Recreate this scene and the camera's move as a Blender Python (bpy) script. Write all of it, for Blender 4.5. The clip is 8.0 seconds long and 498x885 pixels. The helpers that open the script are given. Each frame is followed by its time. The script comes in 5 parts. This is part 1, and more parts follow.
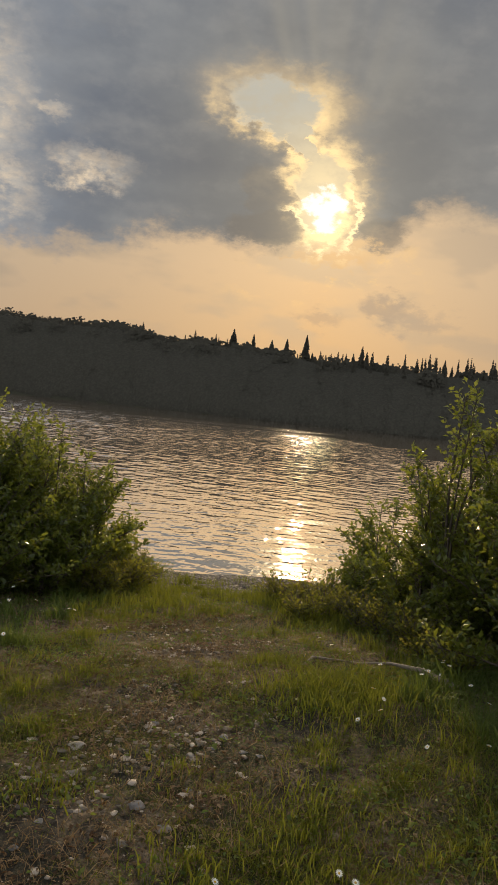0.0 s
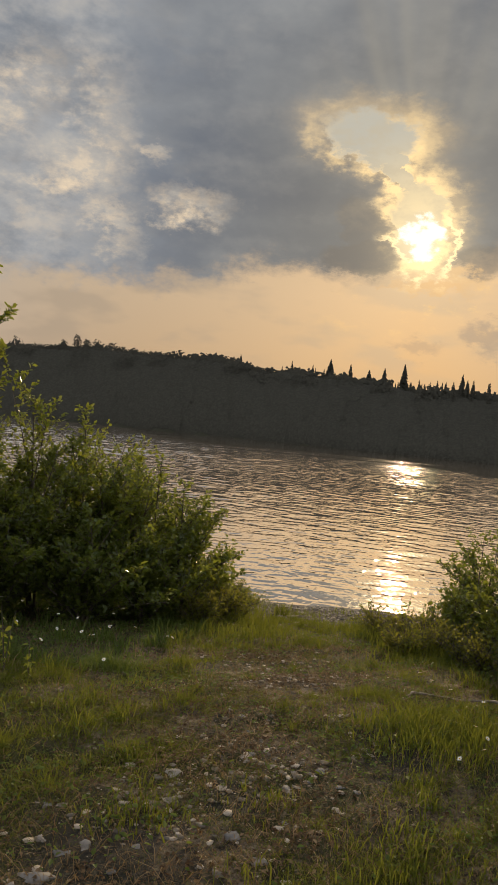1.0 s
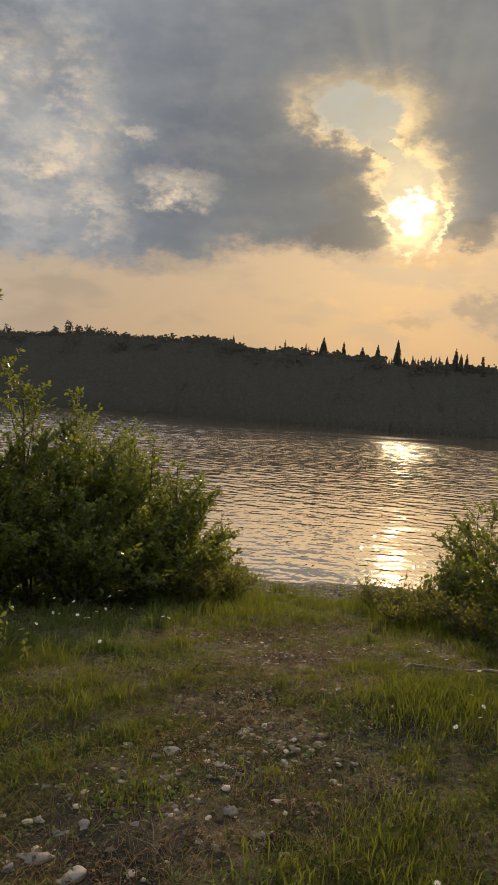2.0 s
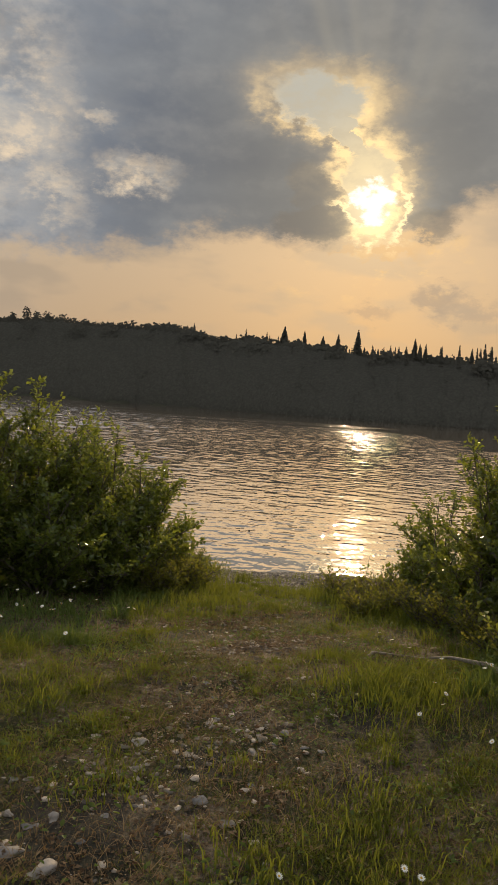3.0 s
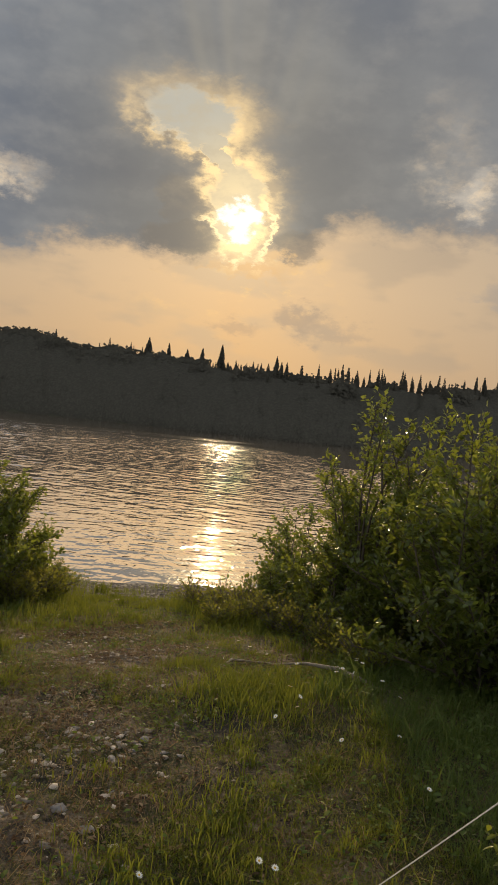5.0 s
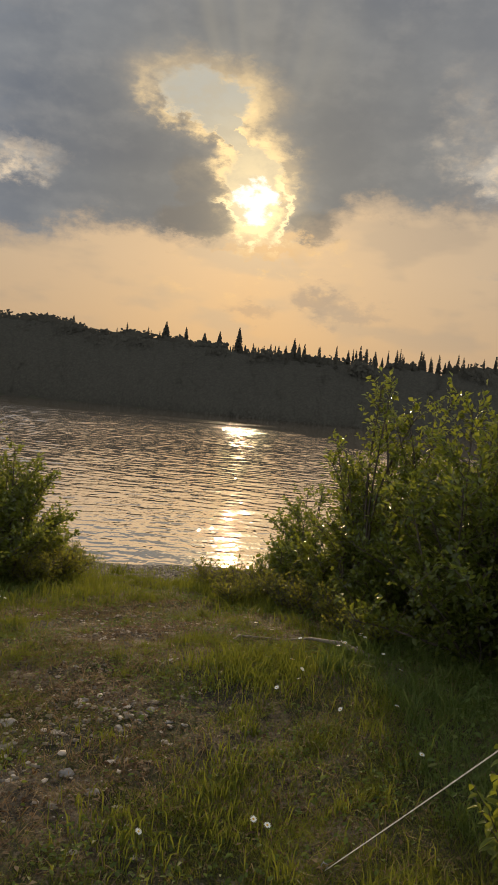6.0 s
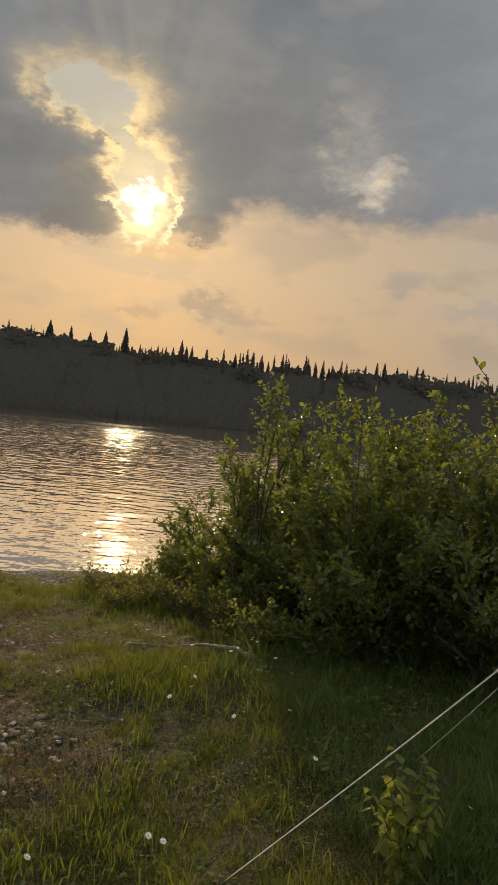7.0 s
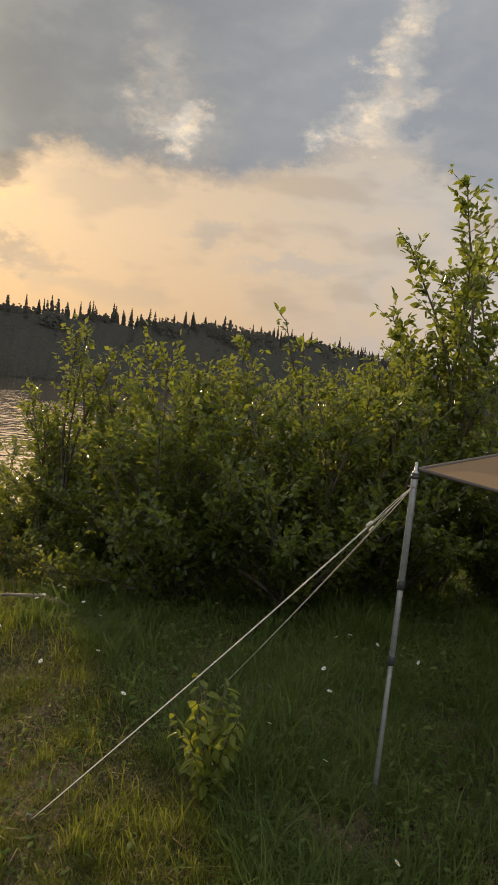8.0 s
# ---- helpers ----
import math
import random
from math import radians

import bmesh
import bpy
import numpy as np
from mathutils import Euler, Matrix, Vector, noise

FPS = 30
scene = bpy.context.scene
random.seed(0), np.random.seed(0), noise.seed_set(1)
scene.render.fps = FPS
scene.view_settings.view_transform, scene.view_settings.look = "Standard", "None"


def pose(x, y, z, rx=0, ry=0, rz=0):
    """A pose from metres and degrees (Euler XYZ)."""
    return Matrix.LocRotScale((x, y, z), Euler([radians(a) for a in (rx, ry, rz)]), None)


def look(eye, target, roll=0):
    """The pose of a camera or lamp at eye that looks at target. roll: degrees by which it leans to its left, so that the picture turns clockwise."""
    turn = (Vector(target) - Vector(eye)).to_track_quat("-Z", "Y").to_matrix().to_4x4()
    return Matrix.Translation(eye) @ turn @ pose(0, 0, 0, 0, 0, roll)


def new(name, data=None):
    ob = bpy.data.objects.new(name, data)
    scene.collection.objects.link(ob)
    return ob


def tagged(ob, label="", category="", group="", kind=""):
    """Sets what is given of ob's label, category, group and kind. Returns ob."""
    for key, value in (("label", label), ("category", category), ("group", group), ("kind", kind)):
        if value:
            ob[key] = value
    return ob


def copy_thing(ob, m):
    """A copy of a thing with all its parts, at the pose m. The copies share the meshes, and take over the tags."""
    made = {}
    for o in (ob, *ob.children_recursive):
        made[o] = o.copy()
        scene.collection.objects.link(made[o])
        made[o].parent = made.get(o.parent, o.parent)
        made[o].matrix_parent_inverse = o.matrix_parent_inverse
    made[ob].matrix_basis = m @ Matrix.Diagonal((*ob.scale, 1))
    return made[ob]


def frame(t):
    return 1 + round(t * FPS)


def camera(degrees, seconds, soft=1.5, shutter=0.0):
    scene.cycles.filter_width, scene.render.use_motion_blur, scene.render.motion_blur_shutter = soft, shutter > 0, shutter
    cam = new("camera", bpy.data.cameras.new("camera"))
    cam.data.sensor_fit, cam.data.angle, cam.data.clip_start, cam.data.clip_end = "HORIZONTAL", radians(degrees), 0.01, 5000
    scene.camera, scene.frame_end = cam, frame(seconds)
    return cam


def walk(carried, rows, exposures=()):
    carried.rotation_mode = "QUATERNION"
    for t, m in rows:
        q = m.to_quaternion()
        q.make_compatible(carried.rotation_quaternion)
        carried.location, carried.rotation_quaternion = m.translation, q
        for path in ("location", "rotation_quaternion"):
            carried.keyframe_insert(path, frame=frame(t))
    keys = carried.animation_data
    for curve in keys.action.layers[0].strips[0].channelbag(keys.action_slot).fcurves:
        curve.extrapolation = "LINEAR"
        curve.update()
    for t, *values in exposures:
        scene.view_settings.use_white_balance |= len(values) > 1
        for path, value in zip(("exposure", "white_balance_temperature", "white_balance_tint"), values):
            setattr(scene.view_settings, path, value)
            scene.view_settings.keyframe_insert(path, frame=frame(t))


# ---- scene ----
cam = camera(35.2, 8.0)

PATH = [
    (0, (-0.001, -0.018, 1.599), (0.009, 1.98, 1.506), 5.6),
    (0.5, (-0.013, -0.017, 1.609), (-0.113, 1.98, 1.567), 5.9),
    (1, (0.012, -0.028, 1.592), (-0.231, 1.957, 1.554), 5.1),
    (1.2, (0.067, -0.004, 1.565), (-0.218, 1.975, 1.526), 3.4),
    (2.5, (0.029, -0.004, 1.584), (-0.154, 1.985, 1.476), 3.6),
    (3, (0.011, -0.018, 1.59), (-0.116, 1.975, 1.481), 3.6),
    (3.5, (-0.009, -0.03, 1.595), (-0.068, 1.967, 1.494), 3.8),
    (4, (-0.024, -0.032, 1.597), (-0.012, 1.966, 1.509), 4.0),
    (4.5, (-0.011, -0.065, 1.59), (0.108, 1.931, 1.526), 4.6),
    (5, (-0.023, -0.116, 1.584), (0.198, 1.871, 1.535), 5.7),
    (5.2, (-0.005, -0.134, 1.578), (0.172, 1.857, 1.517), 5.0),
    (6.3, (0.075, -0.253, 1.589), (0.255, 1.736, 1.489), 4.8),
    (6.5, (0.057, -0.223, 1.591), (0.307, 1.759, 1.5), 5.3),
    (7, (0.033, -0.182, 1.593), (0.493, 1.764, 1.528), 5.6),
    (7.5, (0.056, -0.191, 1.57), (0.753, 1.681, 1.485), 5.3),
    (8, (0.055, -0.211, 1.555), (0.973, 1.56, 1.409), 5.6),
]
walk(cam, [(t, look(eye, target, roll)) for t, eye, target, roll in PATH],
     exposures=[(0, 0.0), (7.0, 0.0), (7.5, 0.0), (8.0, 0.40)])

# ---- sun and sky ----
SUN_AZ, SUN_EL = 4.22, 13.95          # degrees, azimuth from +y towards +x
WATER_Z = -1.15


def direction(az, el):
    a, e = radians(az), radians(el)
    return Vector((math.sin(a) * math.cos(e), math.cos(a) * math.cos(e), math.sin(e)))


sun = new("sun", bpy.data.lights.new("sun", "SUN"))
sun.data.energy, sun.data.angle, sun.data.color = 3.2, radians(0.45), (1.0, 0.74, 0.42)
sun.matrix_world = look(direction(SUN_AZ, SUN_EL) * 50, (0, 0, 0))


class Graph:
    """Short forms for node trees."""

    def __init__(self, tree):
        self.tree = tree
        tree.nodes.clear()

    def node(self, kind, inputs=(), **props):
        n = self.tree.nodes.new(kind)
        for k, v in props.items():
            setattr(n, k, v)
        for k, v in dict(inputs).items():
            self.put(n.inputs[k], v)
        return n

    def put(self, socket, v):
        if isinstance(v, bpy.types.NodeSocket):
            self.tree.links.new(v, socket)
        elif isinstance(v, (tuple, list)) and len(v) == 3 and socket.type == "RGBA":
            socket.default_value = (*v, 1)
        else:
            socket.default_value = v

    def m(self, op, a, b=0.0, c=0.0, clamp=False):
        n = self.tree.nodes.new("ShaderNodeMath")
        n.operation, n.use_clamp = op, clamp
        for i, v in enumerate((a, b, c)):
            self.put(n.inputs[i], v)
        return n.outputs[0]

    def add(self, a, b):
        return self.m("ADD", a, b)

    def sub(self, a, b):
        return self.m("SUBTRACT", a, b)

    def mul(self, a, b):
        return self.m("MULTIPLY", a, b)

    def step(self, x, lo, hi):
        n = self.tree.nodes.new("ShaderNodeMapRange")
        n.interpolation_type = "SMOOTHSTEP"
        for i, v in enumerate((x, lo, hi, 0.0, 1.0)):
            self.put(n.inputs[i], v)
        return n.outputs[0]

    def mix(self, f, a, b, blend="MIX"):
        n = self.tree.nodes.new("ShaderNodeMix")
        n.data_type, n.blend_type = "RGBA", blend
        self.put(n.inputs[0], f), self.put(n.inputs[6], a), self.put(n.inputs[7], b)
        return n.outputs[2]

    def noise(self, vec, scale, detail=4.0, rough=0.55, distortion=0.0):
        n = self.node("ShaderNodeTexNoise", {"Scale": scale, "Detail": detail, "Roughness": rough, "Distortion": distortion})
        if vec is not None:
            self.put(n.inputs["Vector"], vec)
        return n.outputs[0]

    def ramp(self, f, stops, mode="LINEAR"):
        n = self.tree.nodes.new("ShaderNodeValToRGB")
        n.color_ramp.interpolation = mode
        el = n.color_ramp.elements
        while len(el) < len(stops):
            el.new(0.5)
        for e, (p, c) in zip(el, stops):
            e.position, e.color = p, (*c, 1) if len(c) == 3 else c
        self.put(n.inputs[0], f)
        return n.outputs[0]

    def stretch(self, vec, sx, sy, sz):
        n = self.node("ShaderNodeMapping", {"Vector": vec, "Scale": (sx, sy, sz)})
        return n.outputs[0]


def build_sky():
    world = bpy.data.worlds.new("evening_sky")
    scene.world = world
    world.use_nodes = True
    g = Graph(world.node_tree)
    d = g.node("ShaderNodeTexCoord").outputs["Generated"]
    xyz = g.node("ShaderNodeSeparateXYZ", {0: d}).outputs
    az0 = g.mul(g.m("ARCTAN2", xyz[0], xyz[1]), 180 / math.pi)
    el0 = g.mul(g.m("ARCSINE", xyz[2]), 180 / math.pi)
    flat = g.stretch(d, 1, 1, 1.7)
    big = g.noise(flat, 5.0, 5.0, 0.55)
    mid = g.noise(flat, 16.0, 6.0, 0.6)
    fine = g.noise(flat, 42.0, 6.0, 0.62)
    soft = g.noise(g.stretch(d, 1, 1, 2.6), 9.0, 3.0, 0.5)
    other = g.noise(g.node("ShaderNodeVectorMath", {0: flat, 1: (3.1, 7.7, 1.3)}).outputs[0], 22.0, 6.0, 0.62)
    grain = g.noise(flat, 95.0, 5.0, 0.6)
    # sunward side of each billow, from two samples of one noise
    shift = g.node("ShaderNodeVectorMath", {0: flat, 1: (0.012, 0.0, -0.022)}).outputs[0]
    billow = g.sub(g.noise(flat, 8.0, 6.0, 0.56), g.noise(shift, 8.0, 6.0, 0.56))

    def ragged(k):
        """Azimuth and elevation, torn by k at the cloud edges."""
        a = g.add(az0, g.mul(g.add(g.mul(g.sub(mid, 0.5), 6.0), g.add(g.mul(g.sub(fine, 0.5), 2.6), g.mul(g.sub(grain, 0.5), 1.3))), k))
        e = g.add(el0, g.mul(g.add(g.mul(g.sub(other, 0.5), 4.6), g.add(g.mul(g.sub(fine, 0.5), 1.8), g.mul(g.sub(grain, 0.5), 1.0))), k))
        return a, e

    az, el = ragged(1.0)
    az_fine, el_fine = ragged(0.62)

    def oval(ca, ce, ra, re, lo=1.35, hi=0.45, tilt=0.0, at=None):
        a, e = at or (az, el)
        u, v = g.sub(a, ca), g.sub(e, ce)
        if tilt:
            c, s = math.cos(radians(tilt)), math.sin(radians(tilt))
            u, v = g.add(g.mul(u, c), g.mul(v, s)), g.sub(g.mul(v, c), g.mul(u, s))
        u, v = g.m("DIVIDE", u, ra), g.m("DIVIDE", v, re)
        r = g.m("SQRT", g.add(g.mul(u, u), g.mul(v, v)))
        return r, g.step(r, lo, hi)

    ds = g.sub(az0, SUN_AZ)
    es = g.sub(el0, SUN_EL)
    r_sun = g.m("SQRT", g.add(g.mul(ds, ds), g.mul(es, es)))

    # haze below the cloud deck, over the clear sky
    sky = g.node("ShaderNodeTexSky", sky_type="NISHITA", sun_disc=False, sun_elevation=radians(SUN_EL), sun_rotation=radians(SUN_AZ),
                 dust_density=3.0, air_density=1.5).outputs[0]
    sky = g.mix(1.0, sky, (0.004, 0.004, 0.004), "MULTIPLY")
    t = g.m("DIVIDE", el0, 16.0, clamp=True)
    haze = g.ramp(t, [(0, (0.41, 0.295, 0.215)), (0.3, (0.45, 0.33, 0.225)), (0.62, (0.49, 0.38, 0.27)), (1, (0.44, 0.37, 0.285))])
    warm = g.m("EXPONENT", g.mul(g.m("ABSOLUTE", ds), -0.075))
    haze = g.mix(g.mul(warm, 0.55), haze, (0.56, 0.30, 0.125))
    side = g.step(g.m("ABSOLUTE", g.sub(az0, 4.0)), 18.0, 52.0)
    haze = g.mix(g.mul(side, 0.85), haze, (0.40, 0.385, 0.375))
    blue = g.mul(g.step(g.add(az0, g.mul(g.sub(mid, 0.5), 16.0)), 24.0, 42.0), g.step(soft, 0.36, 0.60))
    haze = g.mix(g.mul(blue, 0.55), haze, (0.335, 0.34, 0.355))
    wisp = g.mul(g.step(soft, 0.47, 0.64), g.step(el0, 3.0, 6.0))
    haze = g.mix(g.mul(wisp, 0.62), haze, (0.34, 0.27, 0.21))
    streak = g.mul(g.step(other, 0.52, 0.70), g.mul(g.step(el0, 6.5, 9.0), g.step(g.m("ABSOLUTE", ds), 9.0, 3.0)))
    haze = g.mix(g.mul(streak, 0.6), haze, (0.78, 0.47, 0.17))
    clear = g.mix(1.0, haze, sky, "ADD")

    # the cloud deck: its lower edge follows the azimuth
    edge = g.ramp(g.m("DIVIDE", g.add(az0, 60.0), 120.0, clamp=True),
                  [(p, (v / 30,) * 3) for p, v in ((0.0, 9.0), (0.31, 9.0), (0.38, 9.5), (0.42, 10.5), (0.45, 11.7), (0.485, 10.9), (0.515, 11.3), (0.56, 11.6), (0.585, 13.4), (0.61, 14.9),
                                                  (0.63, 13.4), (0.66, 14.0), (0.70, 13.6), (0.74, 14.9), (0.79, 17.4), (0.83, 14.8), (0.88, 12.5), (1.0, 10.5))], "B_SPLINE")
    over = g.sub(g.add(g.mul(el, 0.55), g.mul(el_fine, 0.45)), g.mul(edge, 30.0))
    deck = g.step(over, -0.7, 1.1)
    tone = g.ramp(big, [(0.3, (0.135, 0.155, 0.195)), (0.5, (0.19, 0.205, 0.23)), (0.7, (0.28, 0.29, 0.30))])
    tone = g.mix(g.mul(g.step(mid, 0.42, 0.72), 0.16), tone, (0.36, 0.36, 0.36))
    tone = g.mix(g.mul(g.step(az0, 9.0, 24.0), 0.65), tone, g.mix(g.step(az0, 14.0, 34.0), (0.215, 0.21, 0.205), (0.285, 0.295, 0.31)))
    tone = g.mix(g.mul(g.step(r_sun, 22.0, 6.0), 0.5), tone, (0.205, 0.185, 0.15))
    # pale, broken cloud where the deck thins
    thin_az = g.add(az0, g.mul(g.sub(mid, 0.5), 14.0))
    left = g.step(thin_az, -12.0, -21.0)
    tone = g.mix(g.mul(left, 0.85), tone, g.ramp(g.add(g.mul(big, 0.4), g.mul(mid, 0.6)), [(0.36, (0.24, 0.26, 0.29)), (0.52, (0.37, 0.38, 0.395)), (0.68, (0.50, 0.485, 0.46))]))
    # slanting beams above the opening
    spoke = g.noise(g.node("ShaderNodeCombineXYZ", {0: g.mul(g.m("ARCTAN2", ds, es), 3.2)}).outputs[0], 1.0, 2.0, 0.5)
    beam = g.mul(g.mul(g.step(es, 5.0, 9.5), g.step(g.m("ABSOLUTE", g.add(ds, 1.5)), 9.0, 1.0)), g.step(spoke, 0.36, 0.66))
    tone = g.mix(g.mul(beam, 0.5), tone, (0.40, 0.36, 0.285))
    tone = g.mix(g.m("MULTIPLY", billow, g.add(g.mul(left, 1.6), 0.5), clamp=True), tone, (0.56, 0.50, 0.42))
    tone = g.mix(g.m("MULTIPLY", billow, g.sub(-0.4, g.mul(left, 0.8)), clamp=True), tone, (0.13, 0.145, 0.17))
    # broken, brighter cloud overhead and away from the sun
    away = g.m("MAXIMUM", g.step(el0, 30.0, 62.0), g.step(g.m("ABSOLUTE", ds), 55.0, 120.0))
    tone = g.mix(away, tone, g.ramp(big, [(0.3, (0.57, 0.60, 0.64)), (0.7, (0.90, 0.93, 0.96))]))
    # lit fringe along the lower edge
    fringe = g.mul(g.step(over, -1.4, 0.2), g.step(over, 1.6, 0.2))
    cloud = g.mix(g.mul(fringe, g.add(g.mul(warm, 0.5), 0.12)), tone, (0.62, 0.44, 0.27))
    out = g.mix(deck, clear, cloud)

    # thin bright gaps in the deck
    pattern = g.step(g.add(g.mul(mid, 0.45), g.mul(other, 0.55)), 0.45, 0.60)
    lit = g.mix(g.step(fine, 0.40, 0.62), (0.60, 0.53, 0.44), (0.90, 0.71, 0.49))
    for ca, ce, ra, re, f, p in ((-21.0, 22.6, 2.6, 1.6, 0.5, 0.8), (-19.2, 19.3, 1.4, 1.9, 0.85, 0.6), (-20.5, 16.3, 2.1, 1.0, 0.95, 0.4), (-24.7, 21.4, 1.6, 2.2, 0.6, 0.6), (-16.0, 18.5, 0.8, 0.5, 0.6, 0.3),
                                 (-12.7, 15.3, 2.0, 0.9, 0.9, 0.5), (-17.9, 14.1, 1.2, 0.7, 0.6, 0.4), (-17.1, 12.2, 0.9, 1.1, 0.45, 0.4), (-27.0, 14.5, 6.0, 3.0, 0.35, 0.7),
                                 (21.2, 17.5, 0.9, 0.8, 0.8, 0.4), (20.2, 16.4, 0.7, 0.8, 0.55, 0.4), (18.6, 20.2, 1.6, 2.2, 0.3, 0.5), (20.6, 16.9, 2.2, 1.6, 0.3, 0.5),
                                 (33.9, 19.2, 1.5, 0.9, 0.85, 0.4), (32.2, 17.7, 1.6, 0.7, 0.75, 0.4), (35.0, 22.0, 0.9, 1.7, 0.7, 0.6), (36.3, 24.6, 1.0, 1.3, 0.6, 0.6), (36.8, 20.3, 0.9, 0.6, 0.5, 0.4),
                                 (35.3, 17.3, 2.6, 0.6, 0.45, 0.4)):
        r, k = oval(ca, ce, ra * 1.25, re * 1.25, 1.7, 0.1)
        k = g.mul(k, g.add(g.mul(pattern, p), 1 - p))
        out = g.mix(g.mul(k, f), out, lit)

    # the opening round the sun: a wide upper bay, a narrow neck and a lower chamber
    thin = (az_fine, el_fine)
    r1 = oval(3.95, 15.3, 2.35, 2.75, tilt=4, at=thin)[0]
    r2 = oval(-0.1, 20.7, 3.7, 1.75, tilt=-6, at=thin)[0]
    r5 = oval(2.2, 18.5, 2.2, 0.75, tilt=-50, at=thin)[0]
    r = g.m("SMOOTH_MIN", g.m("SMOOTH_MIN", r1, r2, 0.2), r5, 0.2)
    near = g.add(g.m("EXPONENT", g.mul(r_sun, -0.17)), 0.06)
    high = g.step(es, 5.5, 8.5)
    crisp = g.step(fine, 0.38, 0.62)
    veil = g.mul(g.step(r, 2.1, 0.9), g.mul(near, g.add(g.mul(high, 0.7), 0.55)))
    out = g.mix(veil, out, (0.80, 0.56, 0.28))
    open_sky = g.mix(g.step(r_sun, 8.5, 1.5), (0.52, 0.49, 0.41), (0.84, 0.66, 0.38))
    open_sky = g.mix(g.mul(g.step(g.add(g.mul(mid, 0.6), g.mul(fine, 0.4)), 0.42, 0.60), 0.5), open_sky, (0.55, 0.46, 0.32))
    out = g.mix(g.step(r, g.add(g.mul(high, 0.12), 1.04), g.sub(0.9, g.mul(high, 0.22))), out, open_sky)
    # bright torn rim: narrow and crisp below, wide and soft along the top
    rim = g.mul(g.step(r, g.add(g.mul(high, 0.15), 1.62), 1.05), g.step(r, g.sub(0.74, g.mul(high, 0.16)), 1.0))
    lobes = g.add(g.mul(crisp, g.sub(0.95, g.mul(high, 0.7))), g.add(g.mul(g.step(billow, -0.02, 0.10), 0.75), 0.12))
    out = g.mix(g.m("MULTIPLY", rim, g.mul(g.mul(near, 1.35), lobes), clamp=True), out, (1.15, 0.82, 0.40))
    # dark banks of cloud that reach under the sun
    r3, k3 = oval(0.1, 12.8, 3.1, 1.25, 1.2, 0.75, at=thin)
    r6, k6 = oval(-0.3, 14.9, 1.5, 2.2, 1.25, 0.7, tilt=15, at=thin)
    r4, k4 = oval(8.5, 12.9, 1.25, 1.25, 1.3, 0.7, at=thin)
    bank = g.m("MAXIMUM", g.m("MAXIMUM", k3, g.mul(k6, 0.75)), g.mul(k4, 0.85))
    out = g.mix(g.mul(bank, 0.78), out, g.mix(g.step(billow, -0.05, 0.12), (0.185, 0.165, 0.145), (0.27, 0.225, 0.17)))
    # lit threads round the lower chamber
    thread = g.mul(g.mul(g.step(g.m("ABSOLUTE", g.sub(r3, 1.1)), 0.16, 0.02), g.step(el0, 12.2, 12.9)), g.mul(g.step(az0, 0.4, 2.0), g.step(az0, 5.2, 4.0)))
    hook = oval(5.2, 13.8, 1.55, 2.1, at=(g.add(az0, g.add(g.mul(g.sub(fine, 0.5), 2.6), g.mul(g.sub(mid, 0.5), 3.0))), g.add(el0, g.mul(g.sub(grain, 0.5), 2.0))))[0]
    hook = g.mul(g.mul(g.step(g.m("ABSOLUTE", g.sub(hook, 1.05)), 0.17, 0.02), g.step(az0, 5.2, 6.0)), g.step(el0, 17.2, 15.5))
    tails = g.mul(g.mul(g.step(g.m("ABSOLUTE", g.sub(es, -2.5)), 1.2, 0.3), g.step(g.m("ABSOLUTE", g.sub(ds, 0.6)), 3.0, 0.4)), g.step(g.add(g.mul(fine, 0.6), g.mul(other, 0.4)), 0.47, 0.56))
    bright = g.m("MAXIMUM", g.m("MAXIMUM", g.mul(thread, 0.9), g.mul(hook, 0.9)), g.mul(tails, 0.8))
    out = g.mix(bright, out, (1.25, 0.95, 0.50))

    # wisps under the sun
    for ca, ce, ra, re, f, tint in ((9.2, 7.9, 1.7, 0.8, 0.55, (0.37, 0.29, 0.225)), (11.5, 6.9, 2.6, 0.7, 0.4, (0.39, 0.31, 0.24)), (4.4, 6.8, 1.6, 0.7, 0.4, (0.42, 0.31, 0.22)), (23.5, 10.4, 1.9, 0.6, 0.35, (0.34, 0.32, 0.30)), (29.5, 8.6, 4.2, 0.8, 0.4, (0.35, 0.335, 0.325)),
                                    (5.6, 10.6, 2.6, 0.5, 0.55, (0.80, 0.48, 0.20)), (7.4, 11.4, 1.6, 0.5, 0.5, (0.80, 0.50, 0.22)), (3.2, 10.9, 1.8, 0.35, 0.4, (0.74, 0.44, 0.19))):
        rw, kw = oval(ca, ce, ra, re, 1.5, 0.3)
        out = g.mix(g.mul(kw, f), out, tint)

    # the sun behind thin cloud
    torn = g.add(r_sun, g.add(g.mul(g.sub(fine, 0.5), 3.0), g.mul(g.sub(other, 0.5), 3.0)))
    core = g.step(torn, 1.6, 1.0)
    glow = g.add(g.mul(g.m("EXPONENT", g.mul(r_sun, -0.75)), 0.55), g.mul(g.m("EXPONENT", g.mul(r_sun, -0.16)), 0.12))
    halo = g.mix(1.0, (1.0, 0.80, 0.46), g.node("ShaderNodeCombineColor", {0: glow, 1: glow, 2: glow}).outputs[0], "MULTIPLY")
    out = g.mix(1.0, out, halo, "ADD")
    out = g.mix(core, out, (1.35, 1.22, 1.02))
    # the ground's own tone below the horizon
    out = g.mix(g.step(el0, 0.5, -2.0), out, (0.06, 0.055, 0.05))
    back = g.node("ShaderNodeBackground", {"Color": out, "Strength": 1.0})
    g.node("ShaderNodeOutputWorld", {"Surface": back.outputs[0]})


build_sky()


